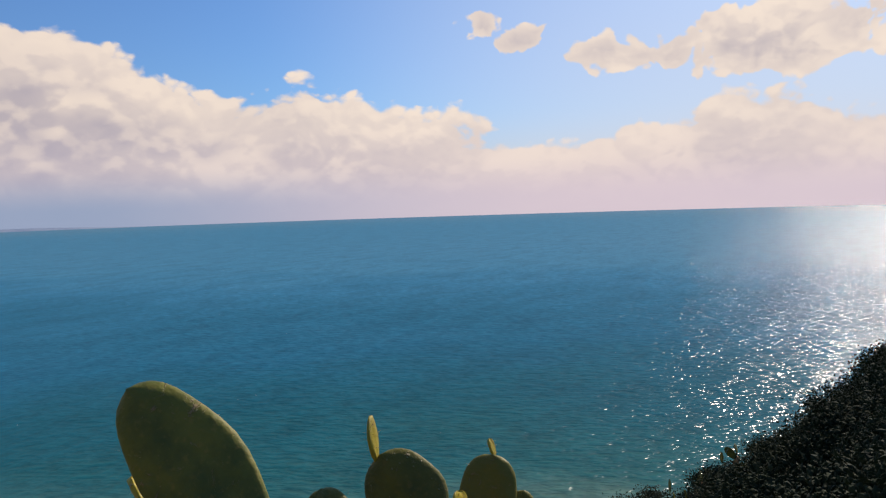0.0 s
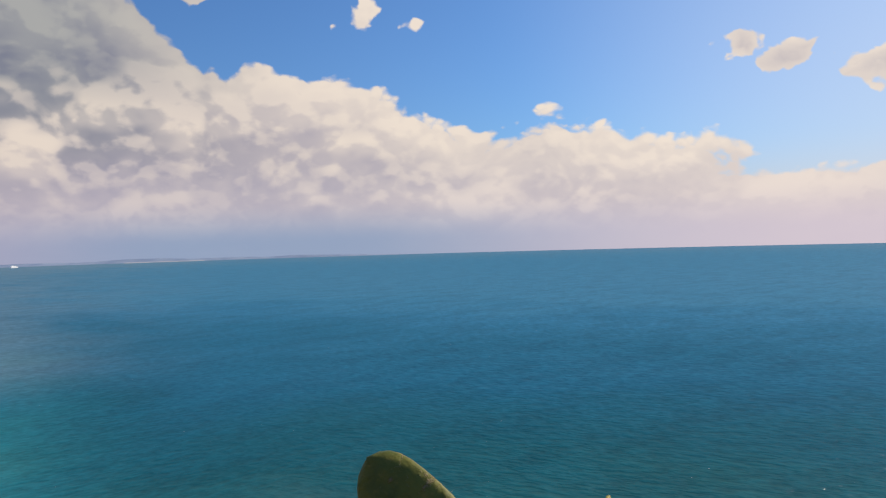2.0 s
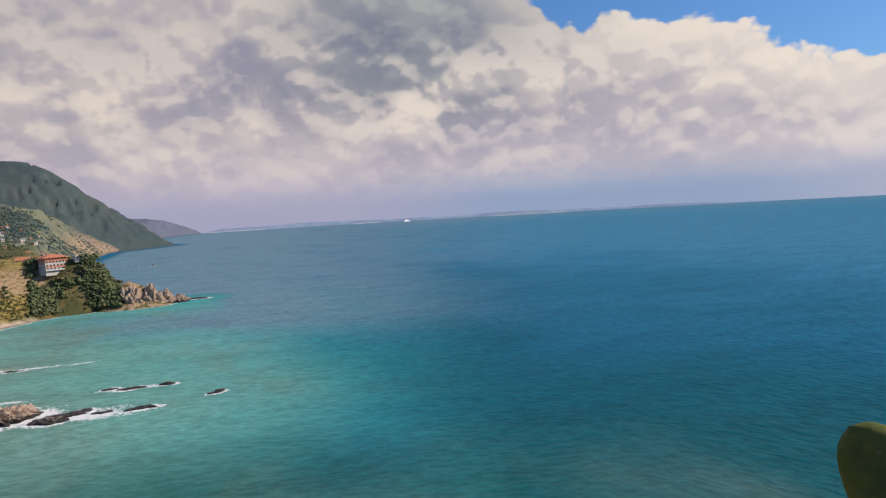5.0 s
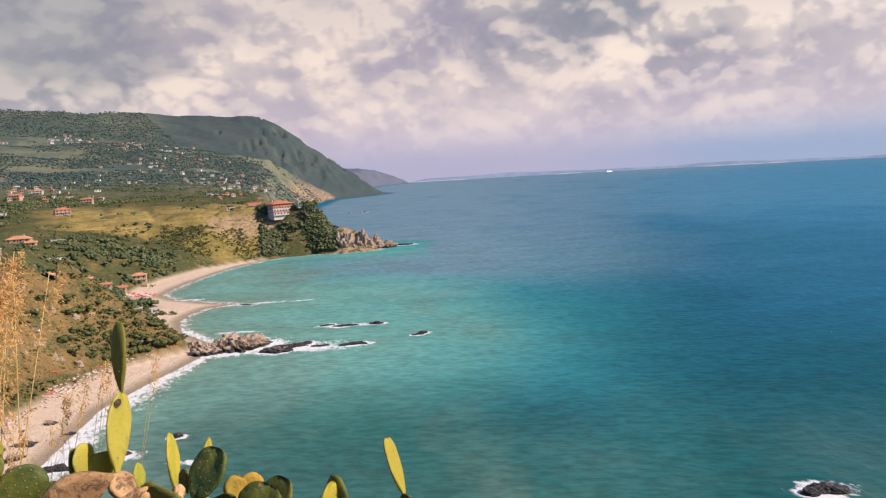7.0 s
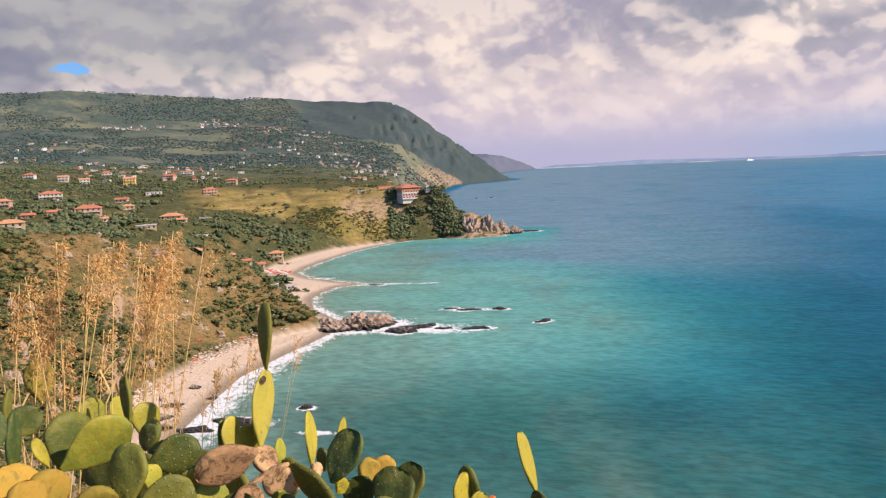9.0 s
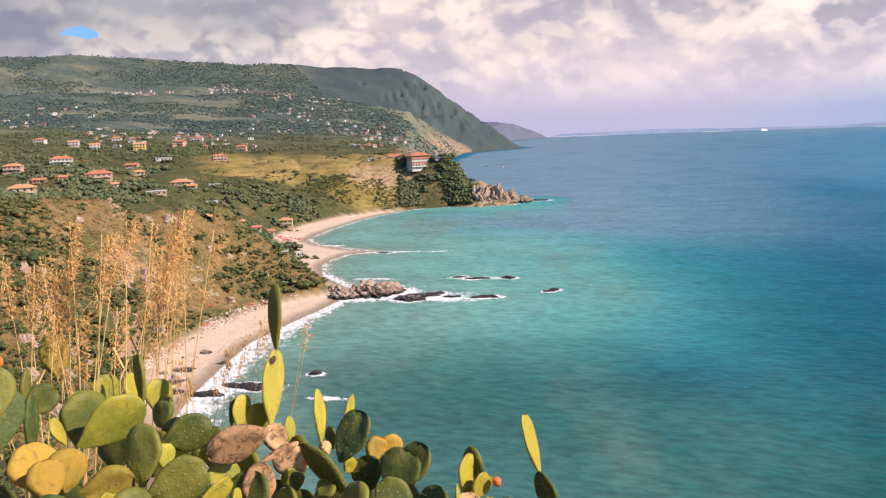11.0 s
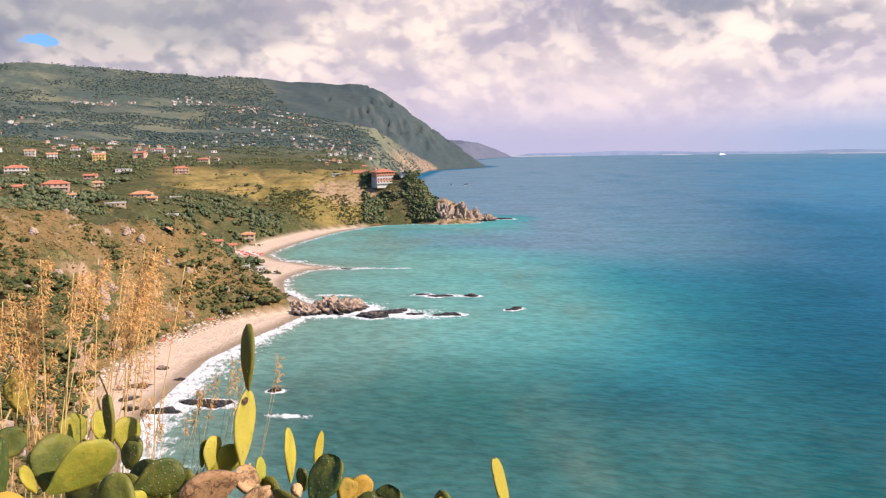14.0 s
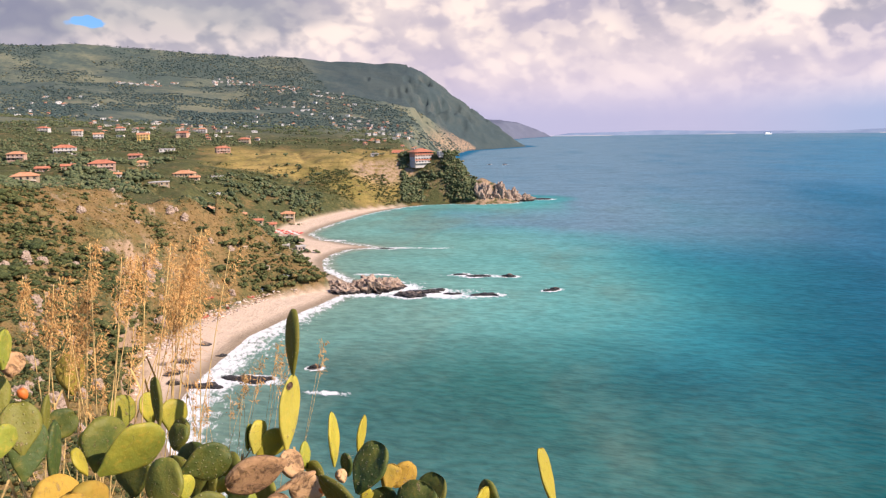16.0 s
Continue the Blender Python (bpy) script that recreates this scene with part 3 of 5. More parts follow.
def smooth(ob):
    ob.data.polygons.foreach_set("use_smooth", np.ones(len(ob.data.polygons), bool))
    return ob


def plain(name, a, b, scale, rough=0.85, relief=0.02, spec=0.25):
    """A surface of two mingled colours with fine relief."""
    m, n = material(name)
    p = n.add("ShaderNodeNewGeometry").outputs["Position"]
    t = n.noise(p, scale, 5.0, 0.62)
    s = n.noise(p, scale * 0.17, 3.0, 0.55)
    col = n.mix(n.step(n.math("ADD", n.math("MULTIPLY", t, 0.6), n.math("MULTIPLY", s, 0.4)), 0.38, 0.62), a, b)
    finish(n, col, rough, bump(n, t, 0.4, relief), spec)
    return m


def make_rock_material():
    m, n = material("shore_rock")
    p = n.add("ShaderNodeNewGeometry").outputs["Position"]
    z = n.add("ShaderNodeSeparateXYZ", {0: p}).outputs[2]
    b = n.noise(p, 0.5, 6.0, 0.65)
    c = n.noise(p, 2.4, 5.0, 0.6)
    col = n.mix(b, (0.24, 0.165, 0.12), (0.54, 0.40, 0.29))
    col = n.mix(n.step(c, 0.55, 0.70), col, (0.13, 0.09, 0.07))
    wet = n.step(n.math("ADD", z, n.math("MULTIPLY", n.math("SUBTRACT", b, 0.5), 2.6)), 2.3, 1.2)
    col = n.mix(wet, col, (0.040, 0.034, 0.030))
    finish(n, col, n.math("MULTIPLY_ADD", wet, -0.45, 0.9), bump(n, n.math("ADD", b, n.math("MULTIPLY", c, 0.35)), 0.9, 0.9), 0.35)
    return m


ROCK = make_rock_material()
ROCK_DRY = plain("beach_stone", (0.40, 0.28, 0.21), (0.66, 0.52, 0.42), 3.0)


def rock(cx, cy, length, width, height, turn, seed):
    """One jagged block, sunk into the water or the beach."""
    big = height > 5
    bm = bmesh.new()
    bmesh.ops.create_icosphere(bm, subdivisions=5 if big else 4 if length > 4 else 3, radius=1.0)
    tip = (seed * 0.37) % 0.7 - 0.35
    for v in bm.verts:
        d = v.co.normalized()
        q = Vector((d.x * length * 0.07, d.y * width * 0.07, d.z * 1.1)) * 1.6 + Vector((seed * 7.1, seed * 3.3, seed))
        s = 0.80 + 0.34 * noise.fractal(q, 0.9, 2.0, 4) + 0.30 * (0.5 - abs(noise.noise(q * 1.7))) - 0.16 * abs(noise.noise(q * 5.0))
        # split faces: the surface steps in and out along slanting joints
        s += 0.09 * (math.floor((d.x * 1.7 + d.z * 1.1 + tip) * 3.0) % 2)
        v.co = Vector((d.x * length * 0.5, d.y * width * 0.5, d.z * height * (1.0 if d.z > 0 else 0.6))) * s
    ob = new("rock", bpy.data.meshes.new("rock"))
    bm.to_mesh(ob.data)
    bm.free()
    ob.data.materials.append(ROCK)
    ob.matrix_world = pose(cx, cy, -height * 0.06, 0, 0, turn)
    return tagged(ob, "large craggy pinkish boulder outcrop on the beach point" if big else "low dark wet rock ringed by surf", "rock", "rocks along the shore")


def reef(cx, cy, length, width, height, turn, seed):
    """A row of blocks of uneven size that lean against each other."""
    rng = random.Random(seed * 31)
    blocks = 4 if length > 30 else 4 if length > 9 else 3 if length > 6 else 1
    a = radians(turn)
    for b in range(blocks):
        u = (b + 0.5) / blocks - 0.5
        along, across = u * length * 0.84, rng.uniform(-0.2, 0.2) * width * (blocks > 1)
        k = rng.uniform(0.42, 0.62) * (1.25 if b == blocks // 2 else 1.0) if blocks > 1 else 1.0
        tall = height * (1 - 1.0 * abs(u)) * rng.uniform(0.7, 1.05)
        rock(cx + along * math.cos(a) - across * math.sin(a), cy + along * math.sin(a) + across * math.cos(a),
             length * k, width * min(1.0, k * 1.5), tall, turn + rng.uniform(-25, 25), seed * 10 + b)


for i, row in enumerate(ROCKS):
    reef(*row, i + 1)
# boulders and ledges at the foot of the far headland and the beach point, and on the near beach
for i, (cx, cy, l, w, h, a) in enumerate(((-64, 784, 24, 18, 8, 10), (-76, 778, 24, 20, 14, 30), (-88, 771, 26, 22, 20, 0), (-103, 764, 24, 20, 22, 20), (-98, 352, 18, 10, 4.6, 30),
                                          (-124, 352, 14, 9, 4, 0), (-160, 228, 7, 5, 2.6, 0), (-150, 262, 6, 5, 2.4, 40), (-136, 226, 9, 6, 2.0, 20), (-139, 246, 5, 4, 2.6, 10),
                                          (-133, 214, 8, 5, 2.4, 60), (-128, 206, 6, 5, 2.0, 0), (-144, 238, 4, 3, 1.8, 80), (-127, 236, 4, 2, 1.2, 15), (-141, 221, 5, 4, 2.2, 30))):
    rock(cx, cy, l, w, h, a, i + 400)


def make_leaf_material(name, dark, light, dry, scale):
    m, n = material(name)
    g = n.add("ShaderNodeNewGeometry")
    r = g.outputs["Random Per Island"]
    t = n.noise(g.outputs["Position"], scale, 4.0, 0.65)
    col = n.mix(r, dark, light)
    col = n.mix(n.step(t, 0.5, 0.72), col, n.vmath("SCALE", col, scale=1.7))
    col = n.mix(n.step(r, 0.90, 0.97), col, dry)
    finish(n, col, 0.85, bump(n, t, 1.0, 0.8), 0.15)
    return m


SCRUB = make_leaf_material("coastal_scrub", (0.046, 0.062, 0.022), (0.130, 0.130, 0.044), (0.22, 0.16, 0.06), 1.6)
TREES = make_leaf_material("tree_foliage", (0.052, 0.072, 0.034), (0.140, 0.150, 0.066), (0.19, 0.15, 0.07), 0.8)
# foliage of the far hills, with the blue of haze mixed into its greens
HAZED_WOODS = make_leaf_material("hill_woods", (0.038, 0.062, 0.060), (0.078, 0.104, 0.086), (0.16, 0.14, 0.07), 0.3)
HEATH = make_leaf_material("dry_tussock", (0.17, 0.115, 0.035), (0.31, 0.215, 0.075), (0.10, 0.11, 0.035), 2.5)


def blob_shape(level, seed):
    bm = bmesh.new()
    bmesh.ops.create_icosphere(bm, subdivisions=level, radius=1.0)
    for v in bm.verts:
        v.co *= 0.80 + 0.55 * noise.noise(v.co * 1.9 + Vector((seed * 5.7, seed, 0))) + 0.22 * noise.noise(v.co * 5.0 + Vector((seed, 0, seed)))
        if v.co.z < -0.25:
            v.co.z = -0.25
    co = np.array([v.co[:] for v in bm.verts])
    tri = np.array([[v.index for v in f.verts] for f in bm.faces])
    bm.free()
    return co, tri


def scatter(name, label, mat, spots, lumps, level, flat, seed, category="vegetation"):
    """Many leafy clumps as one mesh. spots: x, y, z, radius."""
    rng = np.random.default_rng(seed)
    shapes = [blob_shape(level, seed + k) for k in range(6)]
    cos, tris, at_v = [], [], 0
    for x, y, z, r in spots:
        for k in range(lumps):
            co, tri = shapes[rng.integers(6)]
            a = rng.uniform(0, 6.283)
            s = r * rng.uniform(0.30, 0.72) if lumps > 1 else r
            ox, oy = (rng.normal(0, 0.48, 2) * r) if lumps > 1 else (0, 0)
            oz = rng.uniform(0.1, 0.8) * r * flat if lumps > 1 else 0.15 * r
            c, n = math.cos(a), math.sin(a)
            cos.append(np.stack([x + ox + s * (co[:, 0] * c - co[:, 1] * n), y + oy + s * (co[:, 0] * n + co[:, 1] * c), z + oz + s * flat * co[:, 2]], 1))
            tris.append(tri + at_v)
            at_v += len(co)
    co, tri = np.concatenate(cos), np.concatenate(tris)
    me = bpy.data.meshes.new(name)
    me.vertices.add(len(co))
    me.vertices.foreach_set("co", co.astype(np.float32).ravel())
    me.loops.add(tri.size)
    me.loops.foreach_set("vertex_index", tri.astype(np.int32).ravel())
    me.polygons.add(len(tri))
    me.polygons.foreach_set("loop_start", np.arange(0, tri.size, 3, dtype=np.int32))
    me.update(calc_edges=True)
    me.materials.append(mat)
    return tagged(new(name, me), label, category, kind="stuff")


def spots_in(count, az, r, size, seed, keep=0.0, grain=60.0, shore=8.0, open_field=True, power=1.0, low=2.2, cape=True):
    """Random places on land between two azimuths and two distances, thinned where a soft noise is low."""
    rng = np.random.default_rng(seed)
    a = rng.uniform(az[0], az[1], count * 3)
    d = r[0] + (r[1] - r[0]) * rng.uniform(0, 1, count * 3) ** power
    x, y = -np.sin(np.radians(a)) * d, np.cos(np.radians(a)) * d
    z, sd, width = land_height(x, y)
    ok = (sd > width + shore * 0.4) & (z > low) & (wobble(x, y, grain, 3, seed) + rng.normal(0, 0.09, len(a)) > keep)
    ok &= ~((np.abs(x + 165) < 17) & (y > 773) & (y < 800) & (z > 31))
    # no trees on the cape, so its painted shade stays visible
    if not cape:
        ok &= ~((d > 2280) & (a < 21.5 - (2750 - d) * 0.006))
    if open_field:
        ok &= ~((a > 13) & (a < 29) & (d > 715) & (d < 960) & (rng.uniform(0, 1, len(a)) > 0.07))
    i = np.flatnonzero(ok)[:count]
    s = rng.uniform(size[0], size[1], len(i)) * (0.7 + 0.6 * rng.uniform(0, 1, len(i)) ** 3)
    return np.stack([x[i], y[i], z[i], s], 1)


scatter("scrub", "dark green maquis bushes on the dry slope", SCRUB, spots_in(4200, (17, 45), (110, 412), (0.5, 1.9), 3, 0.06, 30), 6, 1, 0.8, 3)
scatter("thicket", "large irregular thickets of evergreen scrub on the slope", SCRUB, spots_in(620, (17, 45), (130, 412), (1.6, 3.4), 61, 0.16, 40), 14, 1, 0.75, 61)
scatter("dry_grass", "straw-coloured tussocks on the dry slope", HEATH, spots_in(9000, (17, 45), (110, 415), (0.3, 0.9), 5, -0.4, 30), 1, 1, 0.7, 5)
scatter("wood", "dense dark green trees in the valley behind the beaches", TREES, spots_in(3900, (20, 45), (406, 790), (1.5, 3.9), 7, -0.06, 70), 9, 1, 0.95, 7)
scatter("headland_trees", "dark green trees clothing the headland cliff", TREES, spots_in(2000, (8.4, 14.0), (742, 826), (1.2, 3.4), 9, -0.30, 30, 1, False), 9, 1, 0.95, 9)
scatter("hedges", "scattered bushes on the yellow terraced fields", SCRUB, spots_in(520, (12.6, 29), (700, 785), (0.5, 1.5), 13, 0.05, 26, 3, False), 4, 1, 0.8, 13)
scatter("orchards", "trees and orchards between the houses", TREES, spots_in(6800, (9, 45), (850, 1500), (1.8, 3.8), 15, -0.04, 80), 3, 1, 0.9, 15)
scatter("hill_woods", "woods and thickets on the far hillside", HAZED_WOODS, spots_in(30000, (6, 45), (1380, 2900), (1.8, 4.6), 17, -0.12, 120, 4, cape=False), 1, 1, 0.62, 17)
stones = spots_in(5000, (19.5, 35), (205, 372), (0.3, 1.2), 19, -0.2, 18, -70, False, low=1.7)
scatter("rubble", "pale stones and driftwood along the back of the beach", ROCK_DRY, stones[stones[:, 2] < 4.0], 1, 1, 0.5, 19, "stones")
scatter("cliff_scrub", "green scrub clinging to the steep slope over the bay", SCRUB, spots_in(1300, (12.4, 21), (722, 782), (0.6, 2.1), 67, -0.10, 26, 0, False, low=3.0), 5, 1, 0.8, 67)
# bare outcrops of pale stone on the dry slope
crag_rng = random.Random(77)
for k in range(90):
    a, r = radians(crag_rng.uniform(24, 43)), crag_rng.uniform(165, 380)
    x, y = -math.sin(a) * r, math.cos(a) * r
    z = float(land_height(np.array([x]), np.array([y]))[0][0])
    if z < 6:
        continue
    s = crag_rng.uniform(1.6, 4.4)
    ob = rock(x, y, s * 1.6, s * 1.2, s * 0.9, crag_rng.uniform(0, 180), 100 + k)
    ob.location.z = z - s * 0.2
    ob.name = "outcrop"
    tagged(ob, "pale weathered stone outcrop on the dry slope", "rock", "outcrops on the slope")

# ---- houses ----
PLASTER = [plain("plaster_white", (0.46, 0.42, 0.38), (0.60, 0.56, 0.50), 0.9), plain("plaster_cream", (0.36, 0.26, 0.16), (0.46, 0.35, 0.23), 0.9),
           plain("plaster_pink", (0.42, 0.26, 0.18), (0.52, 0.34, 0.25), 0.9), plain("plaster_yellow", (0.66, 0.42, 0.12), (0.72, 0.50, 0.18), 0.9),
           plain("limewash", (0.66, 0.62, 0.57), (0.78, 0.74, 0.69), 0.9)]
TILES = [plain("roof_tiles_red", (0.40, 0.13, 0.07), (0.55, 0.22, 0.12), 1.6), plain("roof_tiles_orange", (0.50, 0.22, 0.10), (0.62, 0.31, 0.17), 1.6),
         plain("roof_slab_grey", (0.45, 0.41, 0.37), (0.58, 0.53, 0.48), 0.8)]


def make_glass():
    m, n = material("dark_window_glass")
    p = n.add("ShaderNodeNewGeometry").outputs["Position"]
    finish(n, n.mix(n.noise(p, 0.8), (0.02, 0.024, 0.03), (0.05, 0.055, 0.06)), 0.15, None, 0.5)
    return m


GLASS = make_glass()
SHUTTER = plain("shutter_brown", (0.12, 0.07, 0.04), (0.18, 0.11, 0.06), 6.0)


def box(bm, x0, x1, y0, y1, z0, z1, bev=0.0):
    vs = [bm.verts.new((x, y, z)) for z in (z0, z1) for x, y in ((x0, y0), (x1, y0), (x1, y1), (x0, y1))]
    for q in ((3, 2, 1, 0), (4, 5, 6, 7), (0, 1, 5, 4), (1, 2, 6, 5), (2, 3, 7, 6), (3, 0, 4, 7)):
        bm.faces.new([vs[i] for i in q])
    return vs


def boxed(name, dims, mat, parent, label=""):
    bm = bmesh.new()
    box(bm, *dims)
    return part(name, bm, mat, parent, label)


def roof_mesh(w, d, z, rise, over, hip):
    bm = bmesh.new()
    x, y = w / 2 + over, d / 2 + over
    rx = max(x - y, 0.15) if hip else x
    low = [bm.verts.new(v) for v in ((-x, -y, z - 0.12), (x, -y, z - 0.12), (x, y, z - 0.12), (-x, y, z - 0.12))]
    eave = [bm.verts.new(v) for v in ((-x, -y, z + 0.1), (x, -y, z + 0.1), (x, y, z + 0.1), (-x, y, z + 0.1))]
    ra, rb = bm.verts.new((-rx, 0, z + rise)), bm.verts.new((rx, 0, z + rise))
    bm.faces.new(low[::-1])
    for i in range(4):
        bm.faces.new((low[i], low[(i + 1) % 4], eave[(i + 1) % 4], eave[i]))
    bm.faces.new((eave[0], eave[1], rb, ra))
    bm.faces.new((eave[2], eave[3], ra, rb))
    bm.faces.new((eave[1], eave[2], rb))
    bm.faces.new((eave[3], eave[0], ra))
    return bm


def house(w, d, storeys, wall, tiles, hip, label, full=True):
    """A house on its footing: walls, roof, windows with sills, a door and a chimney. Front looks down its local -y."""
    root = new("house")
    h = 3.0 * storeys
    boxed("wall", (-w / 2, w / 2, -d / 2, d / 2, -3.0, h), wall, root)
    if tiles is TILES[2]:
        bm = bmesh.new()
        box(bm, -w / 2 - 0.4, w / 2 + 0.4, -d / 2 - 0.4, d / 2 + 0.4, h, h + 0.3)
        part("roof", bm, tiles, root, "flat pale roof slab")
    else:
        roof = part("roof", roof_mesh(w, d, h, 0.2 * d + 0.4, 0.7, hip), tiles, root)
        if full:
            boxed("chimney", (w * 0.2, w * 0.2 + 0.7, 0.4, 1.1, h + 0.6, h + 0.2 * d + 1.5), wall, roof)
    count = max(2, int(w / (3.4 if full else 5)))
    pane = None
    for s in range(storeys):
        for k in range(count):
            x = (k + 0.5) / count * w - w / 2
            if pane is None:
                bm = bmesh.new()
                box(bm, -0.65, 0.65, -0.06, 0.06, 0.0, 1.5)
                pane = part("window", bm, GLASS, root)
                me = pane.data
            else:
                pane = new("window", me)
                pane.parent = root
            pane.location = (x, -d / 2 - 0.02, 0.9 + 3 * s)
    if full:
        boxed("door", (-0.5, 0.5, -d / 2 - 0.09, -d / 2 + 0.05, 0, 2.1), SHUTTER, root)
        bm = bmesh.new()
        box(bm, -w * 0.42, w * 0.42, -d / 2 - 1.5, -d / 2, h - 3.15, h - 2.95)
        for k in range(7):
            x = -w * 0.41 + k * w * 0.82 / 6
            box(bm, x - 0.04, x + 0.04, -d / 2 - 1.46, -d / 2 - 1.4, h - 2.95, h - 2.05)
        box(bm, -w * 0.42, w * 0.42, -d / 2 - 1.48, -d / 2 - 1.38, h - 2.05, h - 1.95)
        part("balcony", bm, PLASTER[0], root, "white balcony with a railing")
    return tagged(root, label, "house")


GARDENS = []


def settle(root, x, y, turn):
    d = math.hypot(x, y)
    for k in range(5 if d < 1000 else 0):
        along, back = (k - 2) * 4.2 + (x * 3 + k * 7) % 3, 7.5 + (y * 5 + k * 11) % 5
        gx, gy = x - x / d * back + y / d * along, y - y / d * back - x / d * along
        GARDENS.append((gx, gy, ground_at(gx, gy), 1.3 + (x * 13 + k * 5) % 1.6))
    z = ground_at(x, y)
    root.matrix_basis = pose(x, y, z - 0.7, 0, 0, turn)
    return root


def ground_at(x, y):
    return float(land_height(np.array([x], float), np.array([y], float))[0][0])


# the villas of the near slope: x, y, width, storeys, wall, tiles, hipped
for x, y, w, s, a, t, hip in ((-348, 412, 19, 2, 1, 1, 1), (-391, 550, 25, 2, 2, 0, 1), (-515, 668, 26, 2, 0, 0, 1), (-559, 875, 18, 3, 3, 1, 0),
                              (-428, 654, 14, 2, 2, 0, 0), (-383, 593, 13, 2, 1, 1, 1), (-395, 514, 12, 1, 2, 0, 0), (-314, 507, 18, 1, 1, 2, 0),
                              (-333, 577, 21, 1, 1, 1, 1), (-416, 809, 20, 2, 2, 0, 1), (-318, 605, 12, 1, 0, 2, 0), (-454, 947, 18, 2, 1, 0, 1),
                              (-460, 764, 21, 1, 0, 2, 0), (-609, 855, 15, 2, 0, 1, 0), (-478, 559, 17, 2, 2, 1, 1), (-666, 892, 16, 2, 0, 1, 0)):
    name = ("white", "cream", "pink", "ochre-yellow")[a]
    settle(house(w * 0.8, w * 0.5, s, PLASTER[a], TILES[t], bool(hip),
                 f"{name} {('one', 'two', 'three')[s - 1]}-storey villa with a {('red tiled', 'orange tiled', 'flat pale')[t]} roof among trees"), x, y, 24 + (x * 7 % 30) - 15)
for x, y, w, s, a, t, hip in ((-722, 899, 18, 2, 0, 0, 1), (-258, 472, 12, 1, 1, 1, 1), (-242, 576, 14, 2, 1, 1, 1), (-256, 521, 9, 1, 1, 1, 0),
                              (-182, 452, 7, 1, 0, 2, 0), (-190, 446, 6, 1, 0, 2, 0), (-150, 787, 14, 1, 0, 2, 0), (-210, 838, 22, 1, 0, 0, 0),
                              (-231, 804, 11, 1, 0, 2, 0), (-350, 508, 9, 1, 0, 1, 0), (-315, 561, 9, 1, 1, 1, 0), (-409, 503, 11, 1, 2, 0, 0),
                              (-641, 950, 16, 2, 0, 0, 1), (-545, 948, 17, 2, 2, 0, 0), (-584, 1074, 16, 2, 0, 1, 1), (-290, 545, 10, 1, 0, 2, 0)):
    name = ("white", "cream", "pink", "ochre-yellow")[a]
    settle(house(w * 0.8, w * 0.55, s, PLASTER[a], TILES[t], bool(hip),
                 f"small {name} house with a {('red tiled', 'orange tiled', 'flat pale')[t]} roof on the green slope"), x, y, 20 + (x * 11 % 40) - 20)

# the hill town and the scattered farms, copied from a few small houses
town_rng = random.Random(5)
KINDS = [(5, 1, 4, 2), (6, 1, 0, 1), (8, 1, 0, 2), (5, 1, 2, 0), (9, 1, 4, 2), (6, 1, 1, 2)]
first = {}
CLUSTERS = [(34, 29.4, 2225, 2360, 48, "houses of the hill village"), (27.6, 24.2, 2320, 2450, 40, "houses of the hill village"),
            (24, 18, 2060, 2350, 64, "houses of the hill village"), (25, 15, 1500, 1950, 60, "farmhouses on the far slope"),
            (18.5, 12.8, 1050, 1650, 50, "farmhouses on the far slope"), (41, 35, 1450, 1950, 20, "farmhouses on the far slope"),
            (36, 24, 1080, 1500, 60, "farmhouses on the far slope")]
for a0, a1, r0, r1, count, group in CLUSTERS:
    for _ in range(count):
        a, r = radians(town_rng.uniform(a1, a0)), town_rng.uniform(r0, r1)
        x, y = -math.sin(a) * r, math.cos(a) * r
        k = town_rng.randrange(len(KINDS))
        if (k, group) not in first:
            w, s, c, t = KINDS[k]
            ob = house(w, w * 0.7, s, PLASTER[c], TILES[t], True, f"distant {('white', 'cream', 'pink', 'yellow', 'whitewashed')[c]} house with a {('red', 'orange', 'flat pale')[t]} roof on the hillside", False)
            tagged(ob, group=group)
            first[k, group] = settle(ob, x, y, math.degrees(a))
        else:
            copy_thing(first[k, group], pose(x, y, ground_at(x, y) + 0.4, 0, 0, math.degrees(a) + town_rng.uniform(-30, 30)))

scatter("garden_trees", "small garden trees close round the houses", TREES, GARDENS, 6, 1, 0.95, 37)

# the terraced hotel on the headland
hotel = new("hotel")
for s in range(4):
    w, z, y = 24 - s * 1.2, s * 3.0, s * 1.8
    boxed("wall", (-w / 2, w / 2, y - 6, y + 9, z - (5 if s == 0 else 0), z + 2.7), PLASTER[2 if s > 1 else 0], hotel)
    bm = bmesh.new()
    box(bm, -w / 2 - 0.6, w / 2 + 0.6, y - 8, y - 6, z - 0.3, z)
    box(bm, -w / 2 - 0.6, w / 2 + 0.6, y - 8, y - 7.85, z, z + 0.95)
    part("balcony", bm, TILES[0] if s % 2 else PLASTER[0], hotel, "long balcony across the storey")
    for k in range(7):
        x = (k + 0.5) / 7 * w - w / 2
        ob = boxed("window", (x - 0.9, x + 0.9, y - 6.06, y - 5.9, z + 0.3, z + 2.3), GLASS, hotel)
part("roof", roof_mesh(22, 18, 0, 3.6, 1.2, True), TILES[0], hotel, "red tiled hipped roof").location = (0, 7.0, 11.6)
tagged(hotel, "red and white terraced hotel on the wooded headland", "hotel")
hotel.matrix_basis = pose(-171, 784, 41.0, 0, 0, 36)


# ---- the beach bar ----
CANVAS = [plain("canvas_red", (0.50, 0.06, 0.05), (0.60, 0.10, 0.08), 4.0), plain("canvas_white", (0.60, 0.56, 0.52), (0.72, 0.68, 0.64), 4.0)]
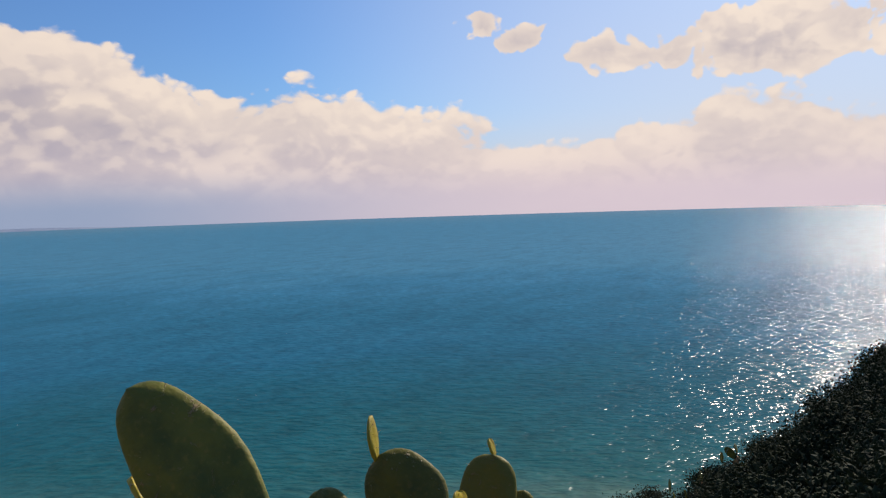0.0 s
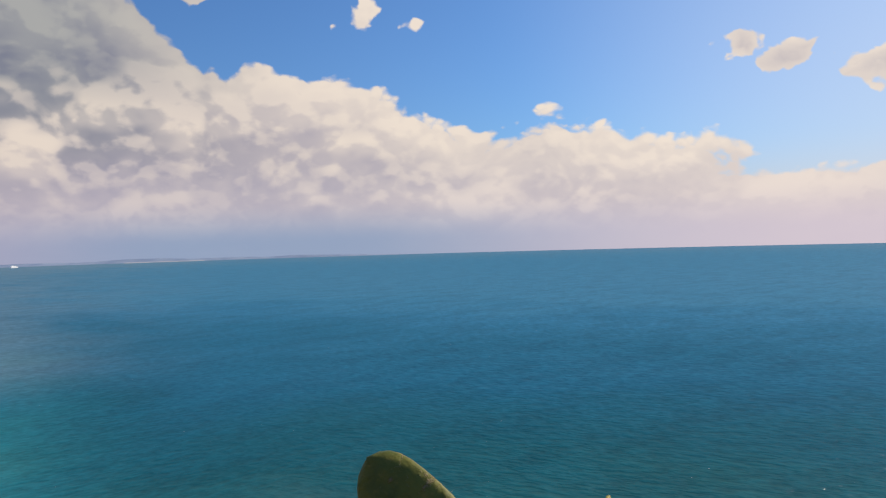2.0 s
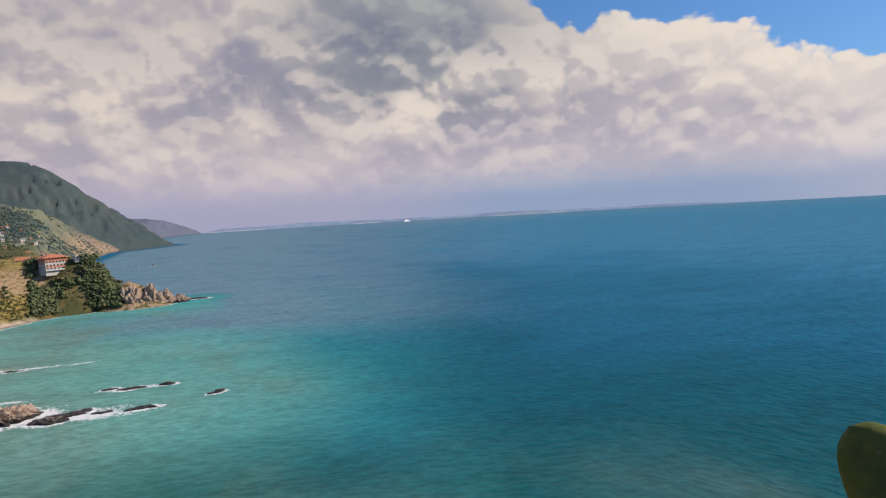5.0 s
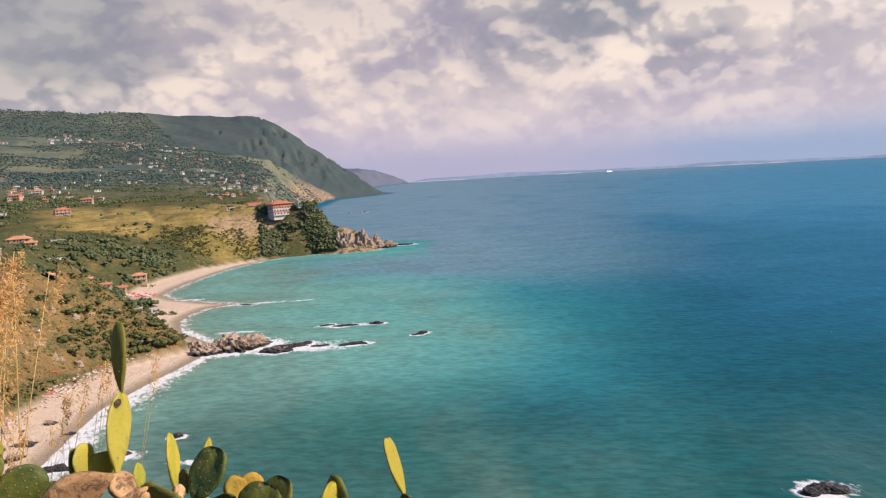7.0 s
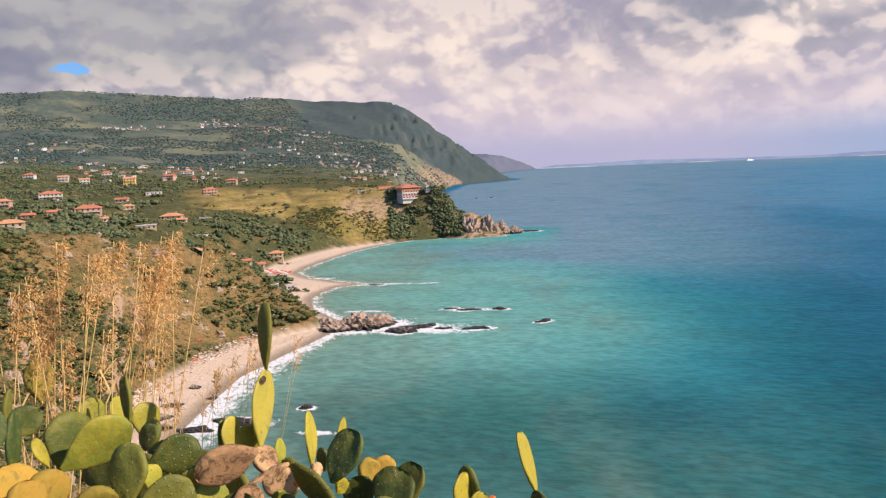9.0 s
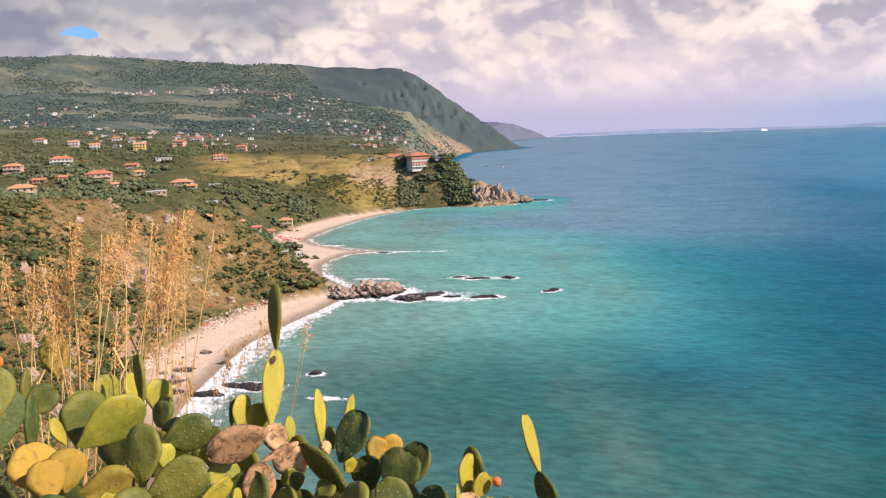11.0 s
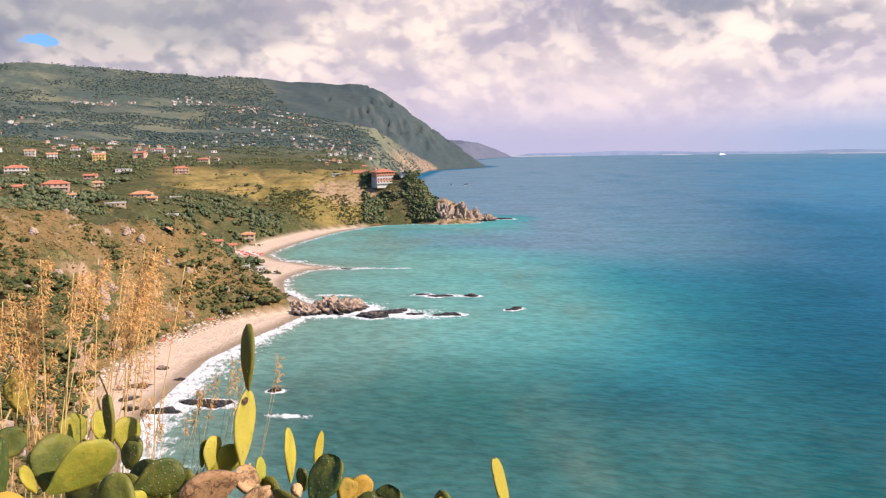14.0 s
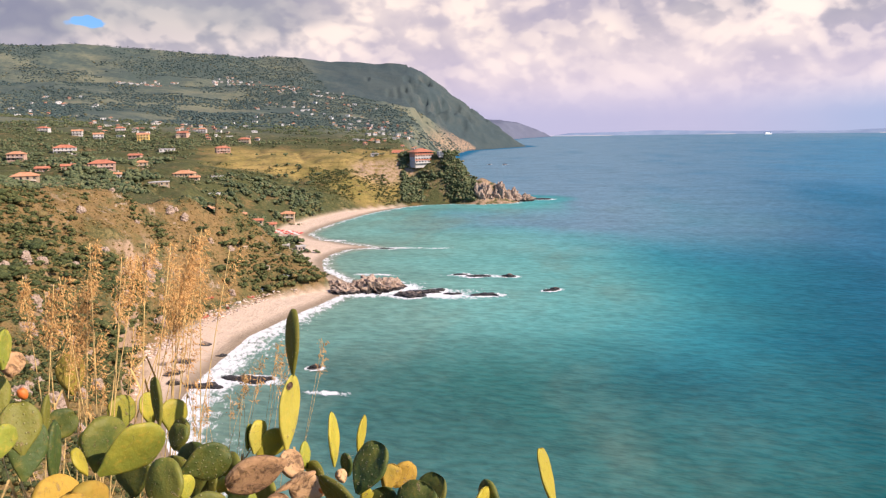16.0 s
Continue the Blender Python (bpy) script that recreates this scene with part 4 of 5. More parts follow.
POLE = plain("pale_wood_pole", (0.36, 0.27, 0.18), (0.46, 0.36, 0.25), 9.0)


def umbrella(canvas, label):
    root = new("beach_umbrella")
    bm = bmesh.new()
    bmesh.ops.create_cone(bm, cap_ends=True, segments=8, radius1=0.04, radius2=0.04, depth=2.6, matrix=Matrix.Translation((0, 0, 1.0)))
    part("pole", bm, POLE, root)
    bm = bmesh.new()
    rim = [bm.verts.new((1.5 * math.cos(k * math.pi / 4), 1.5 * math.sin(k * math.pi / 4), 2.0)) for k in range(8)]
    mid = [bm.verts.new((0.8 * math.cos(k * math.pi / 4), 0.8 * math.sin(k * math.pi / 4), 2.33)) for k in range(8)]
    low = [bm.verts.new((1.5 * math.cos(k * math.pi / 4), 1.5 * math.sin(k * math.pi / 4), 1.85)) for k in range(8)]
    top = bm.verts.new((0, 0, 2.5))
    for k in range(8):
        bm.faces.new((rim[k], rim[(k + 1) % 8], mid[(k + 1) % 8], mid[k]))
        bm.faces.new((mid[k], mid[(k + 1) % 8], top))
        bm.faces.new((low[k], low[(k + 1) % 8], rim[(k + 1) % 8], rim[k]))
    part("canopy", bm, canvas, root)
    return tagged(root, label, "umbrella", "umbrellas at the beach bar")


bar_rng = random.Random(31)
shades = [umbrella(CANVAS[0], "open red canvas beach umbrella on the sand"), umbrella(CANVAS[1], "open white canvas beach umbrella on the sand")]
for k in range(26):
    x, y = -234 + (k % 7) * 4.2 + bar_rng.uniform(-0.6, 0.6), 512 + (k // 7) * 5.0 + bar_rng.uniform(-0.6, 0.6)
    m = pose(x, y, ground_at(x, y), 0, 0, bar_rng.uniform(0, 45))
    if k < 2:
        shades[k].matrix_basis = m
    else:
        copy_thing(shades[0 if k % 3 else 1], m)
for x, y, w in ((-246, 522, 12), (-240, 536, 9)):
    settle(house(w, 5, 1, PLASTER[1], TILES[0], False, "low beach bar with a red tiled roof behind the sand"), x, y, 30)

# ---- small boats drawn up at the back of the near beach ----
BOAT_PAINT = [plain("boat_white", (0.60, 0.57, 0.53), (0.74, 0.71, 0.66), 3.0, 0.5), plain("boat_red", (0.46, 0.10, 0.06), (0.58, 0.17, 0.10), 3.0, 0.5)]


def boat(paint, label):
    """An open rowing boat: a hull with thickness, a rubbing strake and two thwarts."""
    root = new("rowing_boat")
    bm = bmesh.new()
    outer, inner = [], []
    for k in range(9):
        u = k / 8
        half = 0.68 * (math.sin(math.pi * (0.12 + 0.88 * u)) ** 0.6 if u < 1 else 0.0) + 0.02
        x, sheer = -1.7 + 3.4 * (1 - u), 0.62 + 0.28 * (2 * u - 1) ** 2
        for rows, w, low in ((outer, half, 0.0), (inner, max(0.01, half - 0.05), 0.06)):
            rows.append([bm.verts.new(p) for p in ((x, -w, sheer), (x, -w * 0.8, 0.28 + low), (x, 0, low), (x, w * 0.8, 0.28 + low), (x, w, sheer))])
    for rows, flip in ((outer, False), (inner, True)):
        for a, b in zip(rows, rows[1:]):
            for i in range(4):
                q = (a[i], a[i + 1], b[i + 1], b[i])
                bm.faces.new(q[::-1] if flip else q)
    for a, b, c, d in zip(outer, outer[1:], inner, inner[1:]):
        bm.faces.new((a[0], b[0], d[0], c[0]))
        bm.faces.new((a[4], c[4], d[4], b[4]))
    bm.faces.new([*outer[0]][::-1])
    part("hull", bm, paint, root)
    for x in (-0.6, 0.5):
        boxed("thwart", (x - 0.12, x + 0.12, -0.56, 0.56, 0.42, 0.46), POLE, root)
    return tagged(root, label, "boat", "boats on the near beach")


boats = [boat(BOAT_PAINT[0], "small white rowing boat drawn up on the sand"), boat(BOAT_PAINT[1], "small red rowing boat drawn up on the sand")]
for k, (x, y, turn) in enumerate(((-172, 302, 0), (-160, 290, 47), (-150, 281, 94), (-153, 292, 141), (-152, 299, 8), (-150, 309, 55), (-149, 319, 102), (-147, 332, 149), (-144, 337, 16), (-155, 276, 63), (-144, 321, 110))):
    m = pose(x, y, ground_at(x, y) - 0.06, 0, 9 * (k % 3 - 1), turn)
    if k < 2:
        boats[k].matrix_basis = m
    else:
        copy_thing(boats[k % 2], m)

# ---- foreground plants ----


def make_pad_material(name, a, b, edge, dots, rough, cork=0.59):
    m, n = material(name)
    g = n.add("ShaderNodeTexCoord").outputs["Object"]
    shift = n.math("MULTIPLY", n.add("ShaderNodeObjectInfo").outputs["Random"], 40.0)
    p = n.vmath("ADD", g, n.add("ShaderNodeCombineXYZ", {0: shift, 1: shift}).outputs[0])
    big = n.noise(p, 7.0, 4.0, 0.6)
    fine = n.noise(p, 60.0, 4.0, 0.65)
    tint = n.math("ADD", big, n.math("MULTIPLY_ADD", n.math("FRACT", n.math("MULTIPLY", shift, 3.7)), 0.5, -0.25))
    col = n.mix(n.step(tint, 0.28, 0.72), a, b)
    col = n.mix(n.math("MULTIPLY", n.step(fine, 0.52, 0.72), 0.5), col, edge)
    # corky scars and dust
    scar = n.math("MULTIPLY", n.step(n.noise(p, 15.0, 6.0, 0.78, distortion=1.8), cork, cork + 0.09), 0.8)
    col = n.mix(scar, col, (0.27, 0.19, 0.10) if cork > 0.55 else (0.13, 0.075, 0.04))
    # cushions of spines in rows
    v = n.add("ShaderNodeTexVoronoi", {"Vector": n.vmath("MULTIPLY", p, (1.0, 0.05, 0.85)), "Scale": 44.0, "Randomness": 0.16})
    dot = n.step(v.outputs["Distance"], 0.15, 0.07)
    col = n.mix(n.math("MULTIPLY", dot, dots), col, (0.33, 0.30, 0.15))
    tone = n.math("MULTIPLY_ADD", n.add("ShaderNodeObjectInfo").outputs["Random"], 0.4, 0.8)
    col = n.mix(1.0, col, n.add("ShaderNodeCombineXYZ", {0: tone, 1: tone, 2: tone}).outputs[0], "MULTIPLY")
    h = n.math("ADD", n.math("MULTIPLY", dot, 0.9), n.math("ADD", n.math("MULTIPLY", n.noise(p, 24.0, 3.0), 1.2), n.math("ADD", n.math("MULTIPLY", fine, 0.35), n.math("MULTIPLY", scar, 0.8))))
    finish(n, col, rough, bump(n, h, 0.6, 0.008), 0.22, Subsurface_Weight=0.06, Subsurface_Radius=(0.01, 0.012, 0.003))
    return m


MATURE = make_pad_material("prickly_pear_green", (0.050, 0.074, 0.016), (0.160, 0.150, 0.022), (0.22, 0.16, 0.034), 0.55, 0.55)
YOUNG = make_pad_material("prickly_pear_yellow_green", (0.200, 0.215, 0.028), (0.370, 0.300, 0.030), (0.46, 0.29, 0.040), 0.3, 0.5)
GOLD = make_pad_material("prickly_pear_golden", (0.30, 0.265, 0.045), (0.38, 0.315, 0.045), (0.50, 0.32, 0.05), 0.25, 0.5)
OLD = make_pad_material("prickly_pear_ochre", (0.22, 0.165, 0.022), (0.36, 0.215, 0.030), (0.17, 0.095, 0.035), 0.5, 0.75, 0.58)
CORKY = make_pad_material("prickly_pear_cork", (0.35, 0.195, 0.090), (0.58, 0.350, 0.170), (0.10, 0.055, 0.03), 0.15, 0.9, 0.50)


def make_fruit_material():
    m, n = material("fig_fruit_skin")
    p = n.add("ShaderNodeTexCoord").outputs["Object"]
    col = n.mix(n.noise(p, 60.0, 3.0), (0.62, 0.22, 0.03), (0.70, 0.12, 0.03))
    finish(n, col, 0.5, bump(n, n.noise(p, 220.0, 2.0), 0.3, 0.003))
    return m


FRUIT = make_fruit_material()
pad_rng = random.Random(11)


def make_spine_material():
    m, n = material("spine_straw")
    p = n.add("ShaderNodeTexCoord").outputs["Object"]
    finish(n, n.mix(n.noise(p, 50.0), (0.42, 0.34, 0.17), (0.60, 0.50, 0.30)), 0.6)
    return m


SPINE = make_spine_material()


def prickly_pear(at_xy, label):
    """The plant's root; its pads, trunk and fruit are parts."""
    z = ground_at(*at_xy)
    root = new("prickly_pear")
    root.location = (*at_xy, z - 0.05)
    tagged(root, label, "cactus", "prickly pears at the cliff edge")
    # woody trunk
    bm = bmesh.new()
    bmesh.ops.create_cone(bm, cap_ends=True, segments=12, radius1=0.10, radius2=0.055, depth=0.9,
                          matrix=Matrix.Translation((0, 0, 0.45)))
    bmesh.ops.subdivide_edges(bm, edges=[e for e in bm.edges if abs(e.verts[0].co.z - e.verts[1].co.z) > 0.5], cuts=6)
    for v in bm.verts:
        v.co.x += 0.03 * math.sin(v.co.z * 7 + at_xy[0]) + pad_rng.uniform(-0.01, 0.01)
        v.co.y += 0.03 * math.cos(v.co.z * 6 + at_xy[1]) + pad_rng.uniform(-0.01, 0.01)
    smooth(part("trunk", bm, CORKY, root, "grey-brown corky trunk"))
    return root


def pad(plant, base, tip, width, facing, mat):
    """One flat pad from its base to its tip (heights from eye level), turned to the given azimuth."""
    b, t = Vector(base), Vector(tip)
    axis = t - b
    length = axis.length
    axis.normalize()
    n = way(facing)
    n = (n - axis * n.dot(axis)).normalized()
    side = axis.cross(n).normalized()
    thick = (0.017 if mat in (YOUNG, GOLD) else 0.024 if mat is MATURE else 0.036) * min(1.0, 0.5 + width * 3)
    rows, cols = 18, 15
    bend = pad_rng.uniform(-0.10, 0.10) * length
    lop = pad_rng.uniform(-0.06, 0.06)
    ph = [pad_rng.uniform(0, 6.28) for _ in range(4)]
    bm = bmesh.new()
    sides = []
    for s in (1, -1):
        grid = []
        for i in range(rows + 1):
            u = i / rows
            u2 = 0.5 - 0.5 * math.cos(math.pi * u)
            w = max(0.0, math.sin(math.pi * u2 ** 1.3)) ** (0.82 - 0.44 * u2) + 0.12 * (1 - u2) ** 4
            half = width * 0.5 * w * (1 + 0.03 * math.sin(9 * u + ph[0]) + 0.02 * math.sin(21 * u + ph[1])) * (1.0 + lop * math.sin(3 * u))
            line = []
            for j in range(cols + 1):
                v = math.sin((j / cols - 0.5) * math.pi)
                fat = thick * 0.5 * (max(0.0, 1 - v ** 8)) ** 0.5 * min(1.0, 0.35 + 4 * u2) * min(1.0, (1 - u2) * 6 + 0.001) ** 0.5
                y = s * fat * (1 + 0.12 * math.sin(5 * v + 7 * u + ph[2])) + bend * (u2 - u2 * u2) + 0.06 * width * math.sin(2.2 * v + ph[3]) * u2
                line.append(bm.verts.new((v * half, y, u2 * length)))
            grid.append(line)
        for i in range(rows):
            for j in range(cols):
                q = (grid[i][j], grid[i][j + 1], grid[i + 1][j + 1], grid[i + 1][j])
                bm.faces.new(q if s < 0 else q[::-1])
        sides.append(grid)
    bmesh.ops.remove_doubles(bm, verts=bm.verts, dist=0.0004)
    bmesh.ops.recalc_face_normals(bm, faces=bm.faces)
    ob = smooth(part("pad", bm, mat, plant))
    m = Matrix((side, n, axis)).transposed().to_4x4()
    m.translation = b + Vector((0, 0, EYE)) - plant.location
    ob.matrix_basis = m
    # spines standing off the rim and the faces
    if mat in (YOUNG, GOLD, MATURE):
        sp = bmesh.new()
        for k in range(26):
            u = pad_rng.uniform(0.15, 0.98)
            v = pad_rng.choice((-1, 1)) * pad_rng.uniform(0.0, 0.98)
            w = max(0.0, math.sin(math.pi * u ** 1.3)) ** (0.82 - 0.36 * u) * width * 0.5
            s = pad_rng.choice((-1, 1))
            o = Vector((v * w, s * thick * 0.4 + bend * (u - u * u), u * length))
            d = Vector((v * 0.8 + pad_rng.uniform(-0.4, 0.4), s * 0.8, pad_rng.uniform(-0.2, 0.8))).normalized() * pad_rng.uniform(0.006, 0.014)
            e = d.orthogonal().normalized() * 0.0006
            f = d.cross(e).normalized() * 0.0006
            vs = [sp.verts.new(o + e), sp.verts.new(o - e * 0.5 + f), sp.verts.new(o - e * 0.5 - f), sp.verts.new(o + d)]
            for q in ((0, 1, 3), (1, 2, 3), (2, 0, 3)):
                sp.faces.new([vs[i] for i in q])
        tagged(part("spine_fuzz", sp, SPINE, ob, "fine straw-coloured spines"), kind="stuff")
    return ob


def fruit(place, radius):
    """A ripe prickly pear fruit on the pad under it, part of the plant built last near it."""
    near = min((o for o in scene.objects if o.name.startswith("prickly_pear")), key=lambda o: (o.location.xy - Vector(place).xy).length)
    bm = bmesh.new()
    bmesh.ops.create_uvsphere(bm, u_segments=14, v_segments=10, radius=radius)
    for v in bm.verts:
        v.co.z *= 1.35
        if v.co.z > radius * 1.1:
            v.co.z = radius * 1.02
        v.co.xy *= 1 - 0.18 * (v.co.z < 0) * abs(v.co.z) / radius
    ob = smooth(part("fruit", bm, FRUIT, near, "ripe orange-red fruit"))
    ob.matrix_basis = Matrix.Translation(Vector(place) + Vector((0, 0, EYE)) - near.location) @ pose(0, 0, 0, 18, -12, 0)


def scar(place, radius):
    """A round dark bite in a pad, ringed with cork."""
    near = min((o for o in scene.objects if o.name.startswith("prickly_pear")), key=lambda o: (o.location.xy - Vector(place).xy).length)
    bm = bmesh.new()
    rings = []
    for r, d in ((1.25, 0.0), (1.0, 0.28), (0.72, 0.22), (0.5, -0.15), (0.0, -0.2)):
        rings.append([bm.verts.new((r * radius * math.cos(k * 0.5236), d * radius, r * radius * math.sin(k * 0.5236) * 0.85)) for k in range(12)])
    for a, b in zip(rings, rings[1:]):
        for k in range(12):
            bm.faces.new((a[k], a[(k + 1) % 12], b[(k + 1) % 12], b[k]))
    bmesh.ops.remove_doubles(bm, verts=bm.verts, dist=1e-6)
    ob = smooth(part("scar", bm, BARE, near, "dark round scar"))
    ob.matrix_basis = Matrix.Translation(Vector(place) + Vector((0, 0, EYE)) - near.location) @ pose(0, 0, 0, 0, 0, 75)


BARE = plain("dead_cork", (0.05, 0.03, 0.02), (0.12, 0.07, 0.04), 120.0, relief=0.002)

plant = prickly_pear((-1.88, 1.91), "tangled prickly pear with ochre old pads among dry reeds")
pad(plant, (-1.890, 1.951, -0.717), (-1.912, 2.013, -0.530), 0.084, -77, MATURE)
pad(plant, (-1.890, 1.841, -0.645), (-1.897, 1.904, -0.485), 0.110, -132, MATURE)
pad(plant, (-1.819, 2.016, -0.708), (-1.860, 2.020, -0.623), 0.087, -70, YOUNG)
pad(plant, (-2.034, 2.282, -0.792), (-2.036, 2.319, -0.701), 0.080, -91, YOUNG)
pad(plant, (-1.791, 1.862, -0.779), (-1.843, 1.884, -0.647), 0.157, -108, OLD)
pad(plant, (-1.730, 1.881, -0.789), (-1.738, 1.933, -0.675), 0.140, -102, OLD)
pad(plant, (-1.702, 1.776, -0.764), (-1.724, 1.815, -0.655), 0.132, -94, OLD)
pad(plant, (-1.619, 1.646, -0.783), (-1.611, 1.705, -0.696), 0.120, -179, MATURE)
pad(plant, (-1.791, 1.739, -0.511), (-1.822, 1.776, -0.376), 0.107, -126, MATURE)
pad(plant, (-1.734, 1.604, -0.451), (-1.738, 1.638, -0.376), 0.098, -92, YOUNG)
pad(plant, (-1.760, 1.672, -0.248), (-1.766, 1.701, -0.150), 0.079, -77, YOUNG)
pad(plant, (-1.878, 1.771, -0.432), (-1.898, 1.803, -0.315), 0.057, -127, MATURE)
pad(plant, (-1.810, 1.749, -0.297), (-1.813, 1.770, -0.232), 0.075, -108, CORKY)
pad(plant, (-2.096, 2.178, -0.663), (-2.107, 2.226, -0.537), 0.052, -80, MATURE)
pad(plant, (-2.167, 2.238, -0.703), (-2.087, 2.330, -0.649), 0.102, -160, MATURE)
pad(plant, (-2.077, 1.992, -1.081), (-2.130, 2.062, -0.885), 0.225, 172, MATURE)
pad(plant, (-2.097, 2.143, -1.175), (-2.100, 2.243, -1.009), 0.204, 176, MATURE)
pad(plant, (-1.924, 2.082, -1.126), (-1.981, 2.164, -0.911), 0.245, 174, MATURE)

plant = prickly_pear((-1.91, 2.33), "prickly pear with two large sunlit twin pads")
pad(plant, (-1.968, 2.251, -0.826), (-1.953, 2.337, -0.651), 0.174, -120, MATURE)
pad(plant, (-1.879, 2.142, -0.773), (-1.727, 2.297, -0.674), 0.183, -99, YOUNG)
pad(plant, (-2.189, 2.725, -0.880), (-2.207, 2.763, -0.745), 0.131, -114, YOUNG)
pad(plant, (-1.969, 2.647, -0.820), (-2.004, 2.691, -0.633), 0.077, 148, MATURE)
pad(plant, (-2.151, 2.866, -0.921), (-2.177, 2.900, -0.781), 0.118, -100, YOUNG)
pad(plant, (-2.083, 2.895, -0.961), (-2.075, 2.952, -0.827), 0.142, -112, YOUNG)
pad(plant, (-1.517, 1.934, -0.788), (-1.542, 1.998, -0.620), 0.125, 173, MATURE)
pad(plant, (-1.664, 1.858, -0.774), (-1.548, 1.947, -0.772), 0.116, -105, OLD)
pad(plant, (-1.450, 1.755, -0.828), (-1.456, 1.813, -0.721), 0.124, -129, MATURE)
pad(plant, (-1.538, 1.781, -0.790), (-1.530, 1.815, -0.742), 0.077, -93, YOUNG)
pad(plant, (-2.577, 2.939, -0.833), (-2.612, 2.982, -0.647), 0.148, -106, OLD)
pad(plant, (-1.930, 2.258, -1.234), (-1.959, 2.345, -1.055), 0.211, 170, MATURE)
pad(plant, (-1.885, 2.297, -1.255), (-1.901, 2.397, -1.073), 0.212, -164, MATURE)

plant = prickly_pear((-1.62, 2.28), "prickly pear with broad scratched green pads")
pad(plant, (-1.804, 2.414, -1.010), (-1.820, 2.486, -0.858), 0.180, 171, MATURE)
pad(plant, (-1.752, 2.500, -1.029), (-1.794, 2.574, -0.842), 0.185, 173, MATURE)
pad(plant, (-1.907, 2.366, -0.971), (-1.940, 2.423, -0.825), 0.172, 170, MATURE)
pad(plant, (-1.926, 2.695, -0.948), (-1.933, 2.751, -0.821), 0.117, 162, MATURE)
pad(plant, (-1.452, 1.856, -0.769), (-1.320, 1.959, -0.732), 0.142, -130, MATURE)
pad(plant, (-1.548, 2.096, -0.815), (-1.552, 2.130, -0.740), 0.098, -89, YOUNG)
pad(plant, (-1.643, 2.238, -0.793), (-1.504, 2.336, -0.763), 0.129, -124, MATURE)
pad(plant, (-1.530, 2.270, -0.873), (-1.500, 2.305, -0.837), 0.073, -100, YOUNG)
pad(plant, (-1.911, 2.645, -0.918), (-1.906, 2.688, -0.822), 0.120, 153, MATURE)
pad(plant, (-1.391, 1.960, -0.888), (-1.301, 2.055, -0.809), 0.085, -88, YOUNG)
pad(plant, (-1.445, 2.280, -0.996), (-1.473, 2.326, -0.876), 0.144, -116, YOUNG)
pad(plant, (-1.365, 2.236, -1.059), (-1.361, 2.317, -0.913), 0.163, 167, MATURE)
pad(plant, (-1.311, 2.090, -0.965), (-1.326, 2.131, -0.878), 0.064, -87, YOUNG)
pad(plant, (-1.422, 2.014, -0.985), (-1.384, 2.106, -0.865), 0.168, 166, MATURE)
pad(plant, (-1.768, 2.275, -1.233), (-1.773, 2.381, -1.052), 0.219, 167, MATURE)
pad(plant, (-1.706, 2.394, -1.302), (-1.771, 2.464, -1.119), 0.216, 180, MATURE)
pad(plant, (-1.626, 2.436, -1.322), (-1.610, 2.561, -1.127), 0.214, -171, MATURE)

plant = prickly_pear((-1.41, 2.51), "prickly pear with a tall stacked pair of upright pads")
pad(plant, (-1.509, 2.580, -1.134), (-1.538, 2.643, -0.985), 0.176, 150, MATURE)
pad(plant, (-1.741, 2.529, -1.111), (-1.780, 2.606, -0.916), 0.215, 155, MATURE)
pad(plant, (-1.653, 2.597, -1.071), (-1.696, 2.657, -0.915), 0.185, 152, MATURE)
pad(plant, (-1.349, 2.706, -1.128), (-1.385, 2.770, -0.981), 0.176, 141, MATURE)
pad(plant, (-1.302, 2.339, -0.774), (-1.474, 2.227, -0.823), 0.144, -122, CORKY)
pad(plant, (-1.465, 2.709, -0.920), (-1.464, 2.813, -0.637), 0.159, -100, GOLD)
pad(plant, (-1.456, 2.794, -0.638), (-1.467, 2.856, -0.376), 0.103, 140, MATURE)
pad(plant, (-1.383, 2.647, -1.009), (-1.453, 2.665, -0.897), 0.110, -120, CORKY)
pad(plant, (-1.577, 2.656, -0.916), (-1.565, 2.711, -0.796), 0.123, -93, GOLD)
pad(plant, (-1.600, 2.649, -0.902), (-1.603, 2.688, -0.804), 0.049, -90, YOUNG)
pad(plant, (-1.587, 2.695, -0.952), (-1.497, 2.773, -0.871), 0.132, -122, YOUNG)
pad(plant, (-1.408, 2.753, -1.013), (-1.422, 2.791, -0.910), 0.084, -100, YOUNG)
pad(plant, (-1.236, 2.541, -0.988), (-1.370, 2.502, -0.949), 0.114, -127, CORKY)
pad(plant, (-1.335, 2.261, -1.041), (-1.337, 2.339, -0.893), 0.105, -164, CORKY)
pad(plant, (-1.293, 2.391, -0.999), (-1.255, 2.429, -0.957), 0.085, -101, YOUNG)
pad(plant, (-1.234, 2.355, -1.003), (-1.226, 2.388, -0.946), 0.083, 142, MATURE)
pad(plant, (-1.376, 2.390, -0.923), (-1.252, 2.470, -0.874), 0.026, -135, CORKY)
pad(plant, (-1.127, 2.288, -0.984), (-1.079, 2.329, -0.942), 0.092, 140, MATURE)
pad(plant, (-1.202, 2.173, -1.024), (-1.198, 2.233, -0.919), 0.135, 148, MATURE)
pad(plant, (-1.473, 2.395, -1.287), (-1.511, 2.492, -1.090), 0.232, 143, MATURE)
pad(plant, (-1.353, 2.354, -1.253), (-1.345, 2.487, -1.030), 0.212, 159, MATURE)
pad(plant, (-1.286, 2.446, -1.305), (-1.296, 2.561, -1.102), 0.200, 158, MATURE)

